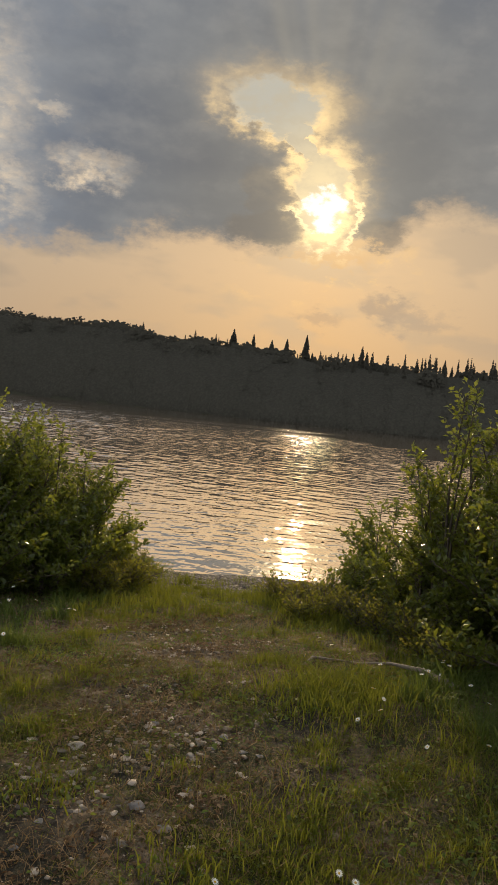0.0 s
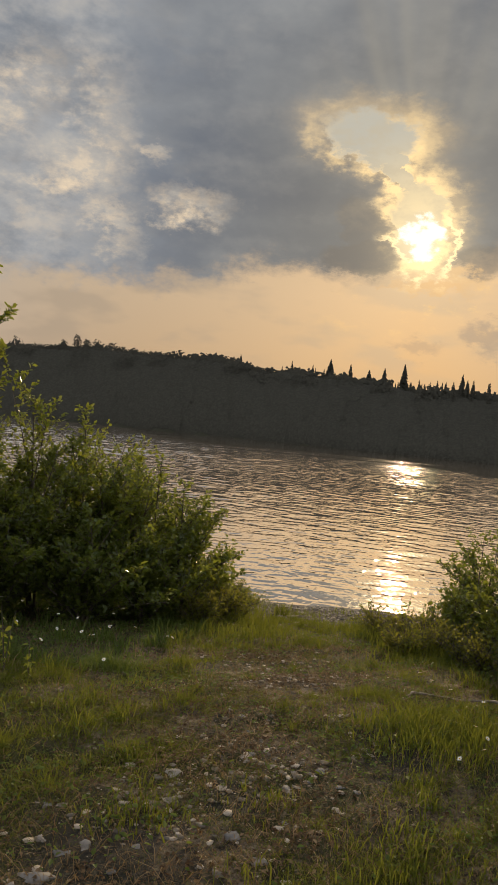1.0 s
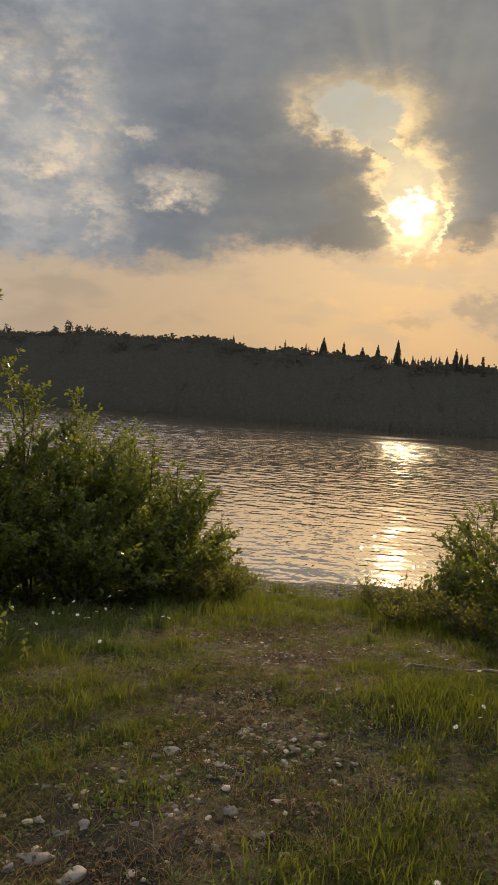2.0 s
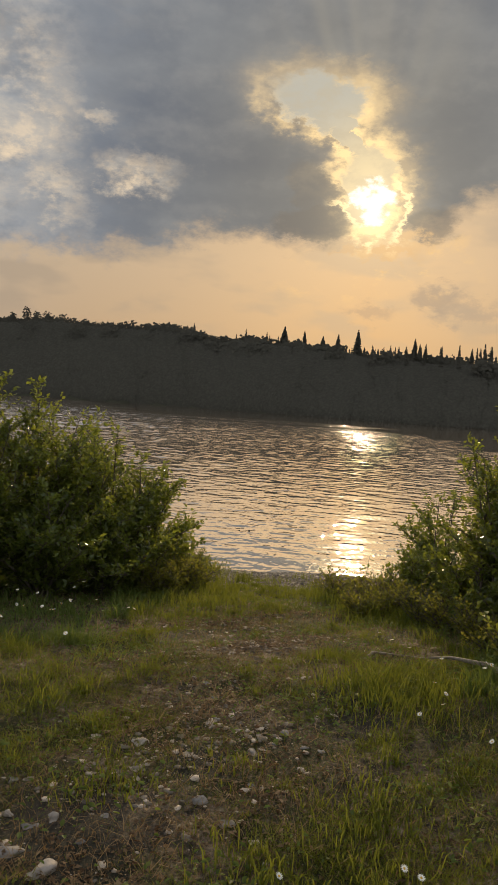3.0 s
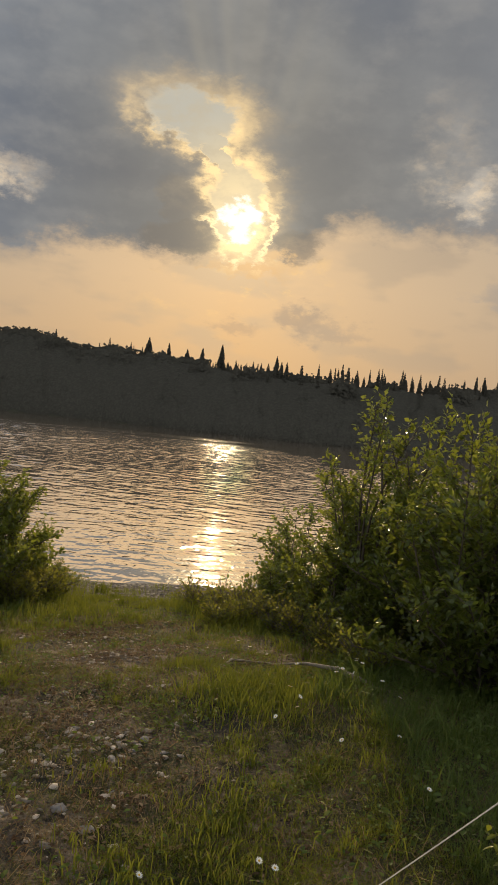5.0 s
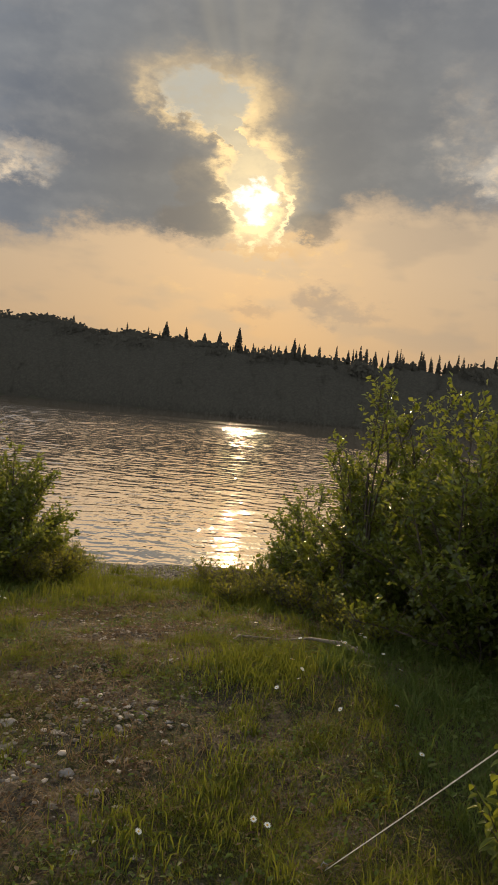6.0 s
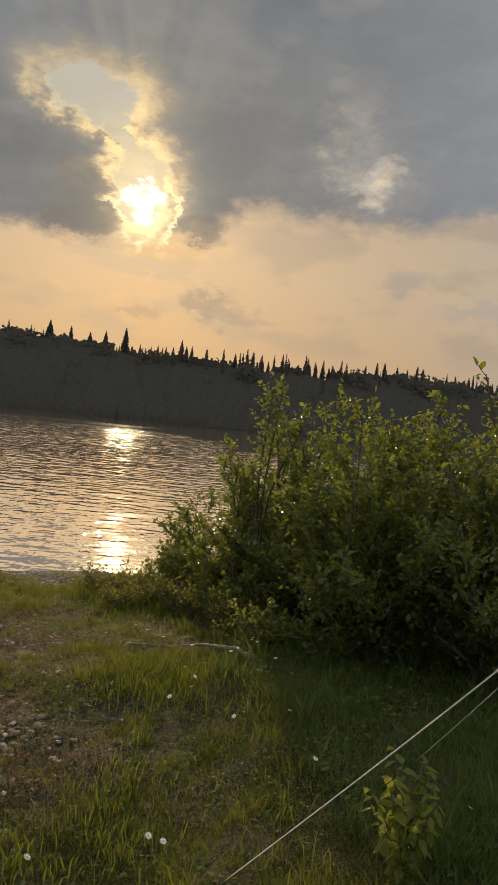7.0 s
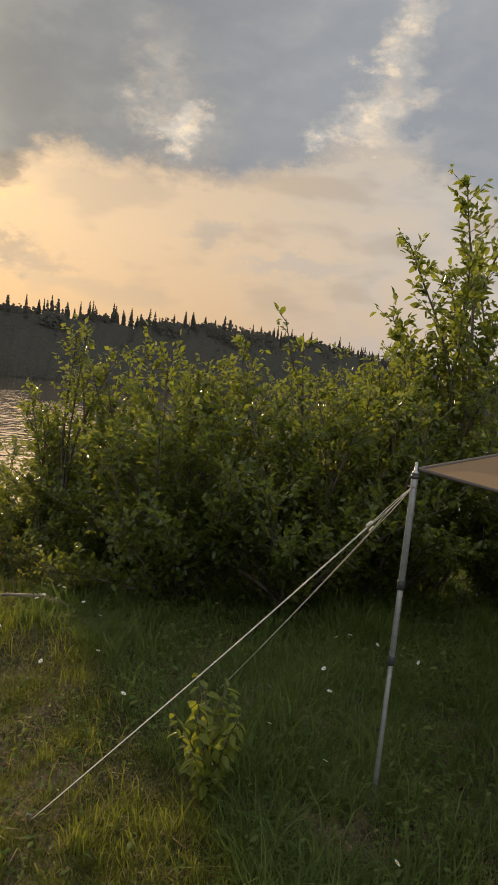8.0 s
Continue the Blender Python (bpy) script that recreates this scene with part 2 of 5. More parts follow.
# ---- materials ----
def material(name):
    mat = bpy.data.materials.new(name)
    mat.use_nodes = True
    return mat, Graph(mat.node_tree)


def finish(g, color, rough=0.7, height=None, bump=0.3, dist=0.01, metal=0.0, spec=0.5, extra=None):
    b = g.node("ShaderNodeBsdfPrincipled", {"Base Color": color, "Roughness": rough, "Metallic": metal, "Specular IOR Level": spec})
    if height is not None:
        n = g.node("ShaderNodeBump", {"Height": height, "Strength": bump, "Distance": dist})
        g.put(b.inputs["Normal"], n.outputs[0])
    shader = b.outputs[0]
    if extra is not None:
        shader = extra(shader)
    g.node("ShaderNodeOutputMaterial", {"Surface": shader})


def leaf_material(name, stops, through_color, share=0.4, rough=0.45, spec=0.3):
    mat, g = material(name)
    rnd = g.node("ShaderNodeNewGeometry").outputs["Random Per Island"]
    pos = g.node("ShaderNodeTexCoord").outputs["Object"]
    big = g.noise(pos, 1.7, 3.0)
    f = g.add(g.mul(rnd, 0.72), g.mul(g.sub(big, 0.5), 0.9))
    col = g.ramp(f, stops)
    col = g.mix(g.mul(g.noise(pos, 90.0, 2.0), 0.25), col, tuple(0.5 * c for c in stops[0][1]))

    def blend(shader):
        tr = g.node("ShaderNodeBsdfTranslucent", {"Color": g.mix(0.6, col, through_color)})
        return g.node("ShaderNodeMixShader", {0: share, 1: shader, 2: tr.outputs[0]}).outputs[0]
    finish(g, col, rough, extra=blend, spec=spec)
    return mat


def bark_material(name, a, b, scale=30.0):
    mat, g = material(name)
    pos = g.node("ShaderNodeTexCoord").outputs["Object"]
    n = g.noise(g.stretch(pos, 1, 1, 0.25), scale, 5.0)
    finish(g, g.ramp(n, [(0.3, a), (0.7, b)]), 0.85, n, 0.5, 0.01)
    return mat


def rock_material(name, a, b, c):
    mat, g = material(name)
    pos = g.node("ShaderNodeTexCoord").outputs["Object"]
    rnd = g.node("ShaderNodeObjectInfo").outputs["Random"]
    isl = g.node("ShaderNodeNewGeometry").outputs["Random Per Island"]
    n = g.noise(pos, 22.0, 6.0, 0.6)
    sp = g.noise(pos, 160.0, 3.0)
    f = g.add(g.mul(n, 0.6), g.mul(g.m("FRACT", g.add(rnd, isl)), 0.45))
    col = g.ramp(f, [(0.2, a), (0.5, b), (0.8, c)])
    col = g.mix(g.mul(g.step(sp, 0.5, 0.7), 0.35), col, (0.09, 0.08, 0.07))
    finish(g, col, 0.8, g.add(n, g.mul(sp, 0.3)), 0.5, 0.01)
    return mat


def ground_material():
    mat, g = material("bank_soil")
    pos = g.node("ShaderNodeTexCoord").outputs["Object"]
    xyz = g.node("ShaderNodeSeparateXYZ", {0: pos}).outputs
    n1 = g.noise(pos, 1.1, 4.0)
    n2 = g.noise(pos, 7.0, 5.0)
    n3 = g.noise(pos, 45.0, 5.0, 0.65)
    n4 = g.noise(pos, 160.0, 3.0)
    crumb = g.add(g.mul(n2, 0.5), g.mul(g.noise(pos, 24.0, 5.0, 0.7), 0.5))
    soil = g.ramp(crumb, [(0.40, (0.026, 0.021, 0.016)), (0.48, (0.105, 0.078, 0.055)), (0.56, (0.21, 0.158, 0.108)), (0.67, (0.37, 0.29, 0.20))])
    moss = g.ramp(n3, [(0.35, (0.020, 0.024, 0.008)), (0.7, (0.06, 0.058, 0.02))])
    col = g.mix(g.step(g.add(n1, g.mul(n3, 0.5)), 0.62, 0.82), soil, moss)
    litter = g.step(g.noise(g.stretch(pos, 60, 25, 25), 1.0, 3.0), 0.55, 0.7)
    col = g.mix(g.mul(litter, 0.45), col, (0.19, 0.105, 0.05))
    burnt = 0.0
    for bx, by, br in ((-0.72, 2.68, 0.34), (0.40, 3.98, 0.22), (-0.15, 5.3, 0.3), (-0.30, 3.3, 0.16)):
        away = g.m("SQRT", g.add(g.m("POWER", g.sub(xyz[0], bx), 2.0), g.m("POWER", g.mul(g.sub(xyz[1], by), 0.8), 2.0)))
        burnt = g.m("MAXIMUM", burnt, g.step(g.add(away, g.mul(g.sub(n2, 0.5), 0.5)), br * 1.25, br * 0.6))
    col = g.mix(g.mul(burnt, 0.72), col, g.ramp(n3, [(0.35, (0.008, 0.008, 0.009)), (0.65, (0.045, 0.040, 0.036))]))
    gravel = g.ramp(g.add(g.mul(n3, 0.6), g.mul(n4, 0.4)), [(0.35, (0.03, 0.025, 0.02)), (0.65, (0.12, 0.095, 0.07))])
    beach = g.step(g.add(xyz[2], g.mul(g.sub(n2, 0.5), 0.25)), -0.66, -0.82)
    col = g.mix(beach, col, gravel)
    far = g.step(xyz[1], 30.0, 60.0)
    col = g.mix(far, col, (0.035, 0.035, 0.022))
    finish(g, col, 0.9, g.add(g.mul(crumb, 1.4), g.add(g.mul(n3, 0.7), g.mul(n4, 0.4))), 1.0, 0.03, spec=0.2)
    return mat


def water_material():
    mat, g = material("river_water")
    pos = g.node("ShaderNodeTexCoord").outputs["Object"]
    mid = g.noise(g.stretch(pos, 2.4, 3.2, 1), 1.0, 0.0, 0.5, 0.6)
    small = g.noise(g.stretch(pos, 7.5, 3.2, 1), 1.0, 0.0, 0.5, 0.8)
    h = g.add(g.mul(mid, 0.008), g.mul(small, 0.0055))
    wind = g.node("ShaderNodeAttribute", attribute_name="wind").outputs["Fac"]
    dist = g.node("ShaderNodeVectorMath", {0: pos}, operation="LENGTH").outputs["Value"]
    h = g.mul(h, g.add(g.mul(g.step(dist, 26.0, 75.0), 1.1), 1.0))
    n = g.node("ShaderNodeBump", {"Height": g.mul(h, g.add(g.mul(wind, 0.93), 0.07)), "Strength": 1.0, "Distance": 1.0})
    rough = g.add(g.mul(g.mul(wind, g.step(dist, 20.0, 90.0)), 0.03), 0.018)
    b = g.node("ShaderNodeBsdfPrincipled", {"Base Color": (0.20, 0.145, 0.10), "Roughness": rough, "IOR": 5.5, "Specular IOR Level": 0.9, "Normal": n.outputs[0]})
    g.node("ShaderNodeOutputMaterial", {"Surface": b.outputs[0]})
    return mat


def plain_material(name, a, b, rough=0.5, metal=0.0, scale=40.0, share=0.0, bump=0.15):
    mat, g = material(name)
    pos = g.node("ShaderNodeTexCoord").outputs["Object"]
    n = g.noise(pos, scale, 4.0)
    col = g.ramp(n, [(0.3, a), (0.7, b)])

    def blend(shader):
        tr = g.node("ShaderNodeBsdfTranslucent", {"Color": col})
        return g.node("ShaderNodeMixShader", {0: share, 1: shader, 2: tr.outputs[0]}).outputs[0]
    finish(g, col, rough, n, bump, 0.003, metal, extra=blend if share else None)
    return mat


SOIL = ground_material()
WATER = water_material()
SHRUB_LEAF = leaf_material("shrub_leaf", [(0.0, (0.042, 0.064, 0.014)), (0.45, (0.082, 0.115, 0.020)), (0.8, (0.145, 0.172, 0.030)), (1.0, (0.23, 0.225, 0.04))], (0.38, 0.40, 0.045), 0.52, 0.3, 0.5)
SAPLING_LEAF = leaf_material("sapling_leaf", [(0.0, (0.08, 0.115, 0.018)), (0.6, (0.16, 0.18, 0.028)), (1.0, (0.26, 0.22, 0.04))], (0.42, 0.44, 0.04), 0.45)
GRASS = leaf_material("grass_blade", [(0.0, (0.042, 0.062, 0.011)), (0.4, (0.094, 0.116, 0.018)), (0.75, (0.125, 0.142, 0.024)), (1.0, (0.21, 0.18, 0.06))], (0.32, 0.33, 0.04), 0.48, 0.6, 0.12)
DRY = leaf_material("dry_grass", [(0.0, (0.13, 0.085, 0.04)), (0.7, (0.28, 0.195, 0.10)), (1.0, (0.46, 0.35, 0.20))], (0.38, 0.24, 0.10), 0.3, 0.7, 0.12)
LITTER = leaf_material("dead_leaf", [(0.0, (0.06, 0.038, 0.022)), (0.5, (0.15, 0.098, 0.056)), (0.78, (0.32, 0.225, 0.13)), (1.0, (0.66, 0.57, 0.45))], (0.25, 0.13, 0.06), 0.2, 0.8, 0.1)
LUSH = leaf_material("lush_grass_blade", [(0.0, (0.050, 0.076, 0.020)), (0.5, (0.100, 0.138, 0.035)), (1.0, (0.22, 0.205, 0.07))], (0.24, 0.30, 0.035), 0.42, 0.6, 0.15)
# greyed, lifted leaf colour stands in for the haze over the river
HAZED_LEAF = leaf_material("hazed_foliage", [(0.0, (0.054, 0.052, 0.042)), (1.0, (0.082, 0.077, 0.062))], (0.05, 0.045, 0.03), 0.08, 0.95, 0.05)
BARK = bark_material("shrub_bark", (0.045, 0.034, 0.024), (0.14, 0.11, 0.08))
FAR_BARK = bark_material("far_bark", (0.04, 0.032, 0.025), (0.10, 0.085, 0.07), 3.0)
ROCK = rock_material("river_rock", (0.10, 0.10, 0.105), (0.215, 0.19, 0.168), (0.38, 0.32, 0.265))
PEBBLE = rock_material("pebble", (0.06, 0.05, 0.042), (0.21, 0.17, 0.13), (0.58, 0.48, 0.38))
SHORE = rock_material("shore_pebble", (0.035, 0.03, 0.026), (0.10, 0.082, 0.066), (0.25, 0.205, 0.16))
CRUMB = rock_material("earth_crumb", (0.016, 0.011, 0.008), (0.045, 0.030, 0.019), (0.10, 0.068, 0.04))
PETAL = plain_material("petal_white", (0.72, 0.72, 0.68), (0.85, 0.84, 0.80), 0.6, share=0.35)
DISC = plain_material("daisy_disc", (0.55, 0.33, 0.03), (0.70, 0.45, 0.05), 0.8)
ALLOY = plain_material("dull_alloy", (0.26, 0.27, 0.26), (0.36, 0.37, 0.36), 0.45, 0.7, 60.0)
BLACK = plain_material("black_plastic", (0.02, 0.02, 0.02), (0.035, 0.035, 0.035), 0.5)
CORD = plain_material("cord_white", (0.50, 0.45, 0.38), (0.68, 0.62, 0.54), 0.7, scale=300.0, share=0.25)
CANVAS = plain_material("tan_canvas", (0.22, 0.125, 0.05), (0.28, 0.165, 0.07), 0.8, scale=220.0, share=0.3)
HEM = plain_material("dark_webbing", (0.06, 0.045, 0.035), (0.10, 0.08, 0.06), 0.8, scale=150.0)


# ---- mesh helpers ----
def mesh_of(name, verts, faces, mat, smooth=False):
    """A mesh from arrays of corners and of equal-sided faces."""
    verts, faces = np.asarray(verts, dtype=np.float32), np.asarray(faces, dtype=np.int32)
    me = bpy.data.meshes.new(name)
    k = faces.shape[1]
    me.vertices.add(len(verts)), me.loops.add(faces.size), me.polygons.add(len(faces))
    me.vertices.foreach_set("co", verts.ravel())
    me.loops.foreach_set("vertex_index", faces.ravel())
    me.polygons.foreach_set("loop_start", np.arange(0, faces.size, k, dtype=np.int32))
    me.polygons.foreach_set("loop_total", np.full(len(faces), k, dtype=np.int32))
    if smooth:
        me.polygons.foreach_set("use_smooth", np.ones(len(faces), dtype=bool))
    me.materials.append(mat)
    me.update(calc_edges=True)
    return me


def thing(name, at=(0, 0, 0), label="", category="", group="", kind=""):
    ob = new(name)
    ob.location = at
    return tagged(ob, label, category, group, kind)


def part_np(name, verts, faces, mat, parent=None, label="", smooth=False):
    ob = new(name, mesh_of(name, verts, faces, mat, smooth))
    ob.parent = parent
    return tagged(ob, label)


def part(name, bm, mat, parent, label="", smooth=True):
    me = bpy.data.meshes.new(name)
    if smooth:
        for f in bm.faces:
            f.smooth = True
    bm.to_mesh(me)
    bm.free()
    me.materials.append(mat)
    ob = new(name, me)
    ob.parent = parent
    return tagged(ob, label)


def tubes(lines, radii, sides=5):
    """Corners and faces of tapering tubes along point lines (each an n x 3 array, with its radii)."""
    V, F, base = [], [], 0
    ang = np.arange(sides) * 2 * np.pi / sides
    for pts, rad in zip(lines, radii):
        pts = np.asarray(pts, float)
        n = len(pts)
        tan = np.gradient(pts, axis=0)
        tan /= np.linalg.norm(tan, axis=1)[:, None] + 1e-9
        ref = np.where(np.abs(tan[:, 2:3]) > 0.9, np.array([[1.0, 0, 0]]), np.array([[0, 0, 1.0]]))
        u = np.cross(tan, ref)
        u /= np.linalg.norm(u, axis=1)[:, None]
        w = np.cross(tan, u)
        ring = pts[:, None] + np.asarray(rad)[:, None, None] * (np.cos(ang)[None, :, None] * u[:, None] + np.sin(ang)[None, :, None] * w[:, None])
        V.append(ring.reshape(-1, 3))
        i = np.arange(n - 1)[:, None] * sides
        j = np.arange(sides)[None]
        k = (j + 1) % sides
        F.append((base + np.stack([i + j, i + k, i + sides + k, i + sides + j], -1)).reshape(-1, 4))
        base += n * sides
    return np.concatenate(V), np.concatenate(F)


def turned(profile, sides=16):
    """A bmesh turned round z from (radius, height) pairs."""
    bm = bmesh.new()
    rings = [[bm.verts.new((r * math.cos(2 * math.pi * i / sides), r * math.sin(2 * math.pi * i / sides), z)) for i in range(sides)] for r, z in profile]
    for a, b in zip(rings, rings[1:]):
        for i in range(sides):
            bm.faces.new((a[i], a[(i + 1) % sides], b[(i + 1) % sides], b[i]))
    bm.faces.new(rings[0][::-1]), bm.faces.new(rings[-1])
    return bm


def leaves_mesh(pos, along, up, size, width=0.52, fold=0.18):
    """Pointed, folded leaves: six corners and two quads each."""
    along = along / (np.linalg.norm(along, axis=1)[:, None] + 1e-9)
    side = np.cross(along, up)
    side /= np.linalg.norm(side, axis=1)[:, None] + 1e-9
    nor = np.cross(side, along)
    s = size[:, None]
    w = s * width * 0.5
    lift = s * fold
    p0 = pos
    p1 = pos + along * s * 0.36 + side * w + nor * lift * 0.7
    p2 = pos + along * s * 0.74 + side * w * 0.66 + nor * lift * 0.3
    p3 = pos + along * s - nor * lift * 0.5
    p4 = pos + along * s * 0.74 - side * w * 0.66 + nor * lift * 0.3
    p5 = pos + along * s * 0.36 - side * w + nor * lift * 0.7
    V = np.stack([p0, p1, p2, p3, p4, p5], 1).reshape(-1, 3)
    b = np.arange(len(pos))[:, None] * 6
    F = np.concatenate([b + np.array([[0, 1, 2, 3]]), b + np.array([[0, 3, 4, 5]])])
    return V, F


def small_leaves(pos, along, up, size, width=0.62, fold=0.16):
    """Small oval leaves folded along the midrib: four corners, two triangles."""
    along = along / (np.linalg.norm(along, axis=1)[:, None] + 1e-9)
    side = np.cross(along, up)
    side /= np.linalg.norm(side, axis=1)[:, None] + 1e-9
    nor = np.cross(side, along)
    s = size[:, None]
    mid = pos + along * s * 0.48 + nor * s * fold
    V = np.stack([pos, mid + side * s * width * 0.5, pos + along * s, mid - side * s * width * 0.5], 1).reshape(-1, 3)
    k = np.arange(len(pos))[:, None] * 4
    return V, np.concatenate([k + np.array([[0, 1, 2]]), k + np.array([[0, 2, 3]])])


# ---- the lie of the land ----
def wave(x, y, s, seed):
    return (np.sin(x * s + seed) * np.cos(y * s * 1.13 + seed * 1.7) + 0.5 * np.sin(x * s * 2.3 - y * s * 1.9 + seed * 2.1)) / 1.5


FAR_AZ = [-75, -45, -30, -20, -10, 0, 10, 20, 28, 36, 46, 75]
FAR_DIST = [420, 300, 240, 218, 192, 168, 152, 158, 176, 225, 300, 450]
SKY_AZ = [-75, -40, -26, -22, -18, -14, -10, -8.2, -6.4, -4.5, 0, 6, 12, 18, 24, 30, 34, 38, 46, 75]
SKY_EL = [3.2, 3.9, 4.35, 4.6, 5.0, 4.9, 5.1, 5.05, 4.4, 4.7, 4.5, 4.4, 4.35, 4.3, 4.45, 4.1, 3.6, 2.8, 2.2, 1.9]
EYE_Z = 1.58


def far_shape(x, y):
    az = np.degrees(np.arctan2(x, np.maximum(y, 1e-3)))
    return az, np.interp(az, FAR_AZ, FAR_DIST), EYE_Z + np.tan(np.radians(np.interp(az, SKY_AZ, SKY_EL))) * (np.interp(az, FAR_AZ, FAR_DIST) + 32)


def shore_y(x):
    return 12.45 - 0.12 * x + 0.25 * np.sin(x * 0.7 + 0.4) + 0.1 * np.sin(x * 2.3)


def land(x, y):
    x, y = np.asarray(x, float), np.asarray(y, float)
    sy = shore_y(np.clip(x, -30, 30))
    k = np.clip((y - 4.3) / (sy - 4.3), 0, None)
    near = np.where(y < 4.3, 0.0, WATER_Z * k ** 1.12)
    near = np.maximum(near, -3.0)
    fine = 0.015 * wave(x, y, 0.9, 1.0) + 0.014 * wave(x, y, 2.7, 2.0) + 0.012 * wave(x, y, 7.5, 3.0) + 0.010 * wave(x + 0.05 * np.sin(9 * y), y, 17.0, 4.0) + 0.005 * wave(x, y + 0.04 * np.sin(13 * x), 34.0, 5.0)
    near = near + fine * np.clip((sy - y) / 2 + 0.2, 0.15, 1)
    az, dist, top = far_shape(x, y)
    r = np.hypot(x, y)
    s = np.clip((r - dist) / 34.0, -0.2, 1.0)
    hill = np.where(s < 0, WATER_Z + s * 8, WATER_Z + 0.6 * np.minimum(s * 12, 1) + (top - 9.0 - WATER_Z) * np.clip(s, 0, 1) ** 0.7)
    return np.where((y > 40) & (r > dist - 8), np.maximum(hill, near), near)


def ground():
    def axis(lo, hi, a, b, fine, growth, cap):
        mid = list(np.arange(a, b, fine))
        up, step, v = [], fine, b
        while v < hi:
            up.append(v)
            step = min(step * growth, cap if v < 330 else 60)
            v += step
        down, step, v = [], fine, a
        while v > lo:
            step = min(step * growth, cap if v > -330 else 60)
            v -= step
            down.append(v)
        return np.array(down[::-1] + mid + up)
    xs = axis(-1500, 1500, -2.6, 3.4, 0.04, 1.12, 6.0)
    ys = axis(-300, 2500, 1.2, 12.9, 0.045, 1.12, 5.0)
    X, Y = np.meshgrid(xs, ys)
    Z = land(X, Y)
    V = np.stack([X, Y, Z], -1).reshape(-1, 3)
    n, m = len(xs), len(ys)
    i = np.arange(m - 1)[:, None] * n + np.arange(n - 1)[None]
    F = np.stack([i, i + 1, i + n + 1, i + n], -1).reshape(-1, 4)
    ob = part_np("ground", V, F, SOIL, smooth=True)
    tagged(ob, "brown earth river bank with patchy moss and gravel", "ground", kind="structure")


def calm_water(x, y):
    """1 in the smooth lee of the far forest, 0 where the wind ruffles the river."""
    r, az = np.hypot(x, y), np.degrees(np.arctan2(x, y))
    edge = np.interp(az, [-26, -20.5, -17.6, -15, -11.6, -8, -1.3, 2.8, 6.8, 9.6, 12, 14, 25, 40], [520, 265, 205, 145, 110, 100, 104, 102, 92, 77, 67, 62, 57, 60])
    streaks = wave(x * 0.22, y, 0.55, 2.0) * 0.6 + wave(x * 0.12, y, 0.19, 5.0) * 0.7
    threads = np.clip(wave(x * 0.06, y, 0.42, 9.0) + 0.5 * wave(x * 0.1, y, 0.9, 4.0) - 0.55, 0, 1) * np.clip(1.7 - r / (1.25 * edge), 0, 1)
    return np.clip((r - edge + 0.17 * edge * streaks) / (0.06 * edge), 0, 1) * (1 - np.clip(2.2 * threads, 0, 0.8))


def swell(x, y, coarse):
    """Height of the wind ripples; those shorter than the mesh can carry fade out."""
    rng = np.random.default_rng(3)
    calm = calm_water(x, y)
    lee = np.clip((y - 11.5) / 3, 0.6, 1)
    z, had, want = np.zeros_like(x), np.full_like(x, 1e-6), 0.0
    for k in range(31):
        length = 0.32 * 1.105 ** k * (0.9 + 0.2 * rng.random())
        a = rng.normal(0.12, 0.85)
        slope = 0.0135 * (1.0 if length < 0.9 else (0.9 / length) ** 1.35)
        fade = np.clip(length / (2.2 * coarse) - 0.6, 0, 1)
        had += (fade * slope) ** 2
        want += slope ** 2
        z += fade * slope * length / 6.283 * np.sin(6.283 / length * (x * math.sin(a) + y * math.cos(a)) + rng.random() * 6.283 + 0.8 * wave(x, y, 1.2 / length, k))
    return z * np.minimum(np.sqrt(want / had), 5.0) * (1 - 0.94 * calm) * lee * (0.72 + 0.85 * np.clip((np.hypot(x, y) - 18) / 40, 0, 1) * (1 + 1.5 * np.clip((-6 - np.degrees(np.arctan2(x, y))) / 8, 0, 1))) * (0.9 + 0.3 * wave(x * 0.5, y, 0.17, 6.0))


def river():
    ang = np.radians(np.concatenate([np.linspace(-80, -27, 40)[:-1], np.arange(-27, 40, 0.2), np.linspace(40, 80, 30)]))
    rad = [10.6]
    while rad[-1] < 250:
        rad.append(rad[-1] * (1.0046 if rad[-1] > 13 else 1.008))
    rad = np.array(rad + [300, 400, 600, 1000, 2000])
    A, R = np.meshgrid(ang, rad)
    X, Y = R * np.sin(A), R * np.cos(A)
    coarse = R * 0.0047
    Z = WATER_Z + swell(X, Y, coarse) * (R < 260)
    V = np.stack([X, Y, Z], -1).reshape(-1, 3)
    n, m = len(ang), len(rad)
    i = np.arange(m - 1)[:, None] * n + np.arange(n - 1)[None]
    F = np.stack([i + n, i + n + 1, i + 1, i], -1).reshape(-1, 4)
    ob = part_np("water", V, F, WATER, smooth=True)
    wind = (1 - calm_water(X, Y)).reshape(-1)
    ob.data.attributes.new("wind", "FLOAT", "POINT").data.foreach_set("value", wind.astype(np.float32))
    tagged(ob, "rippled river reflecting golden evening light", "river", kind="structure")


ground()
river()


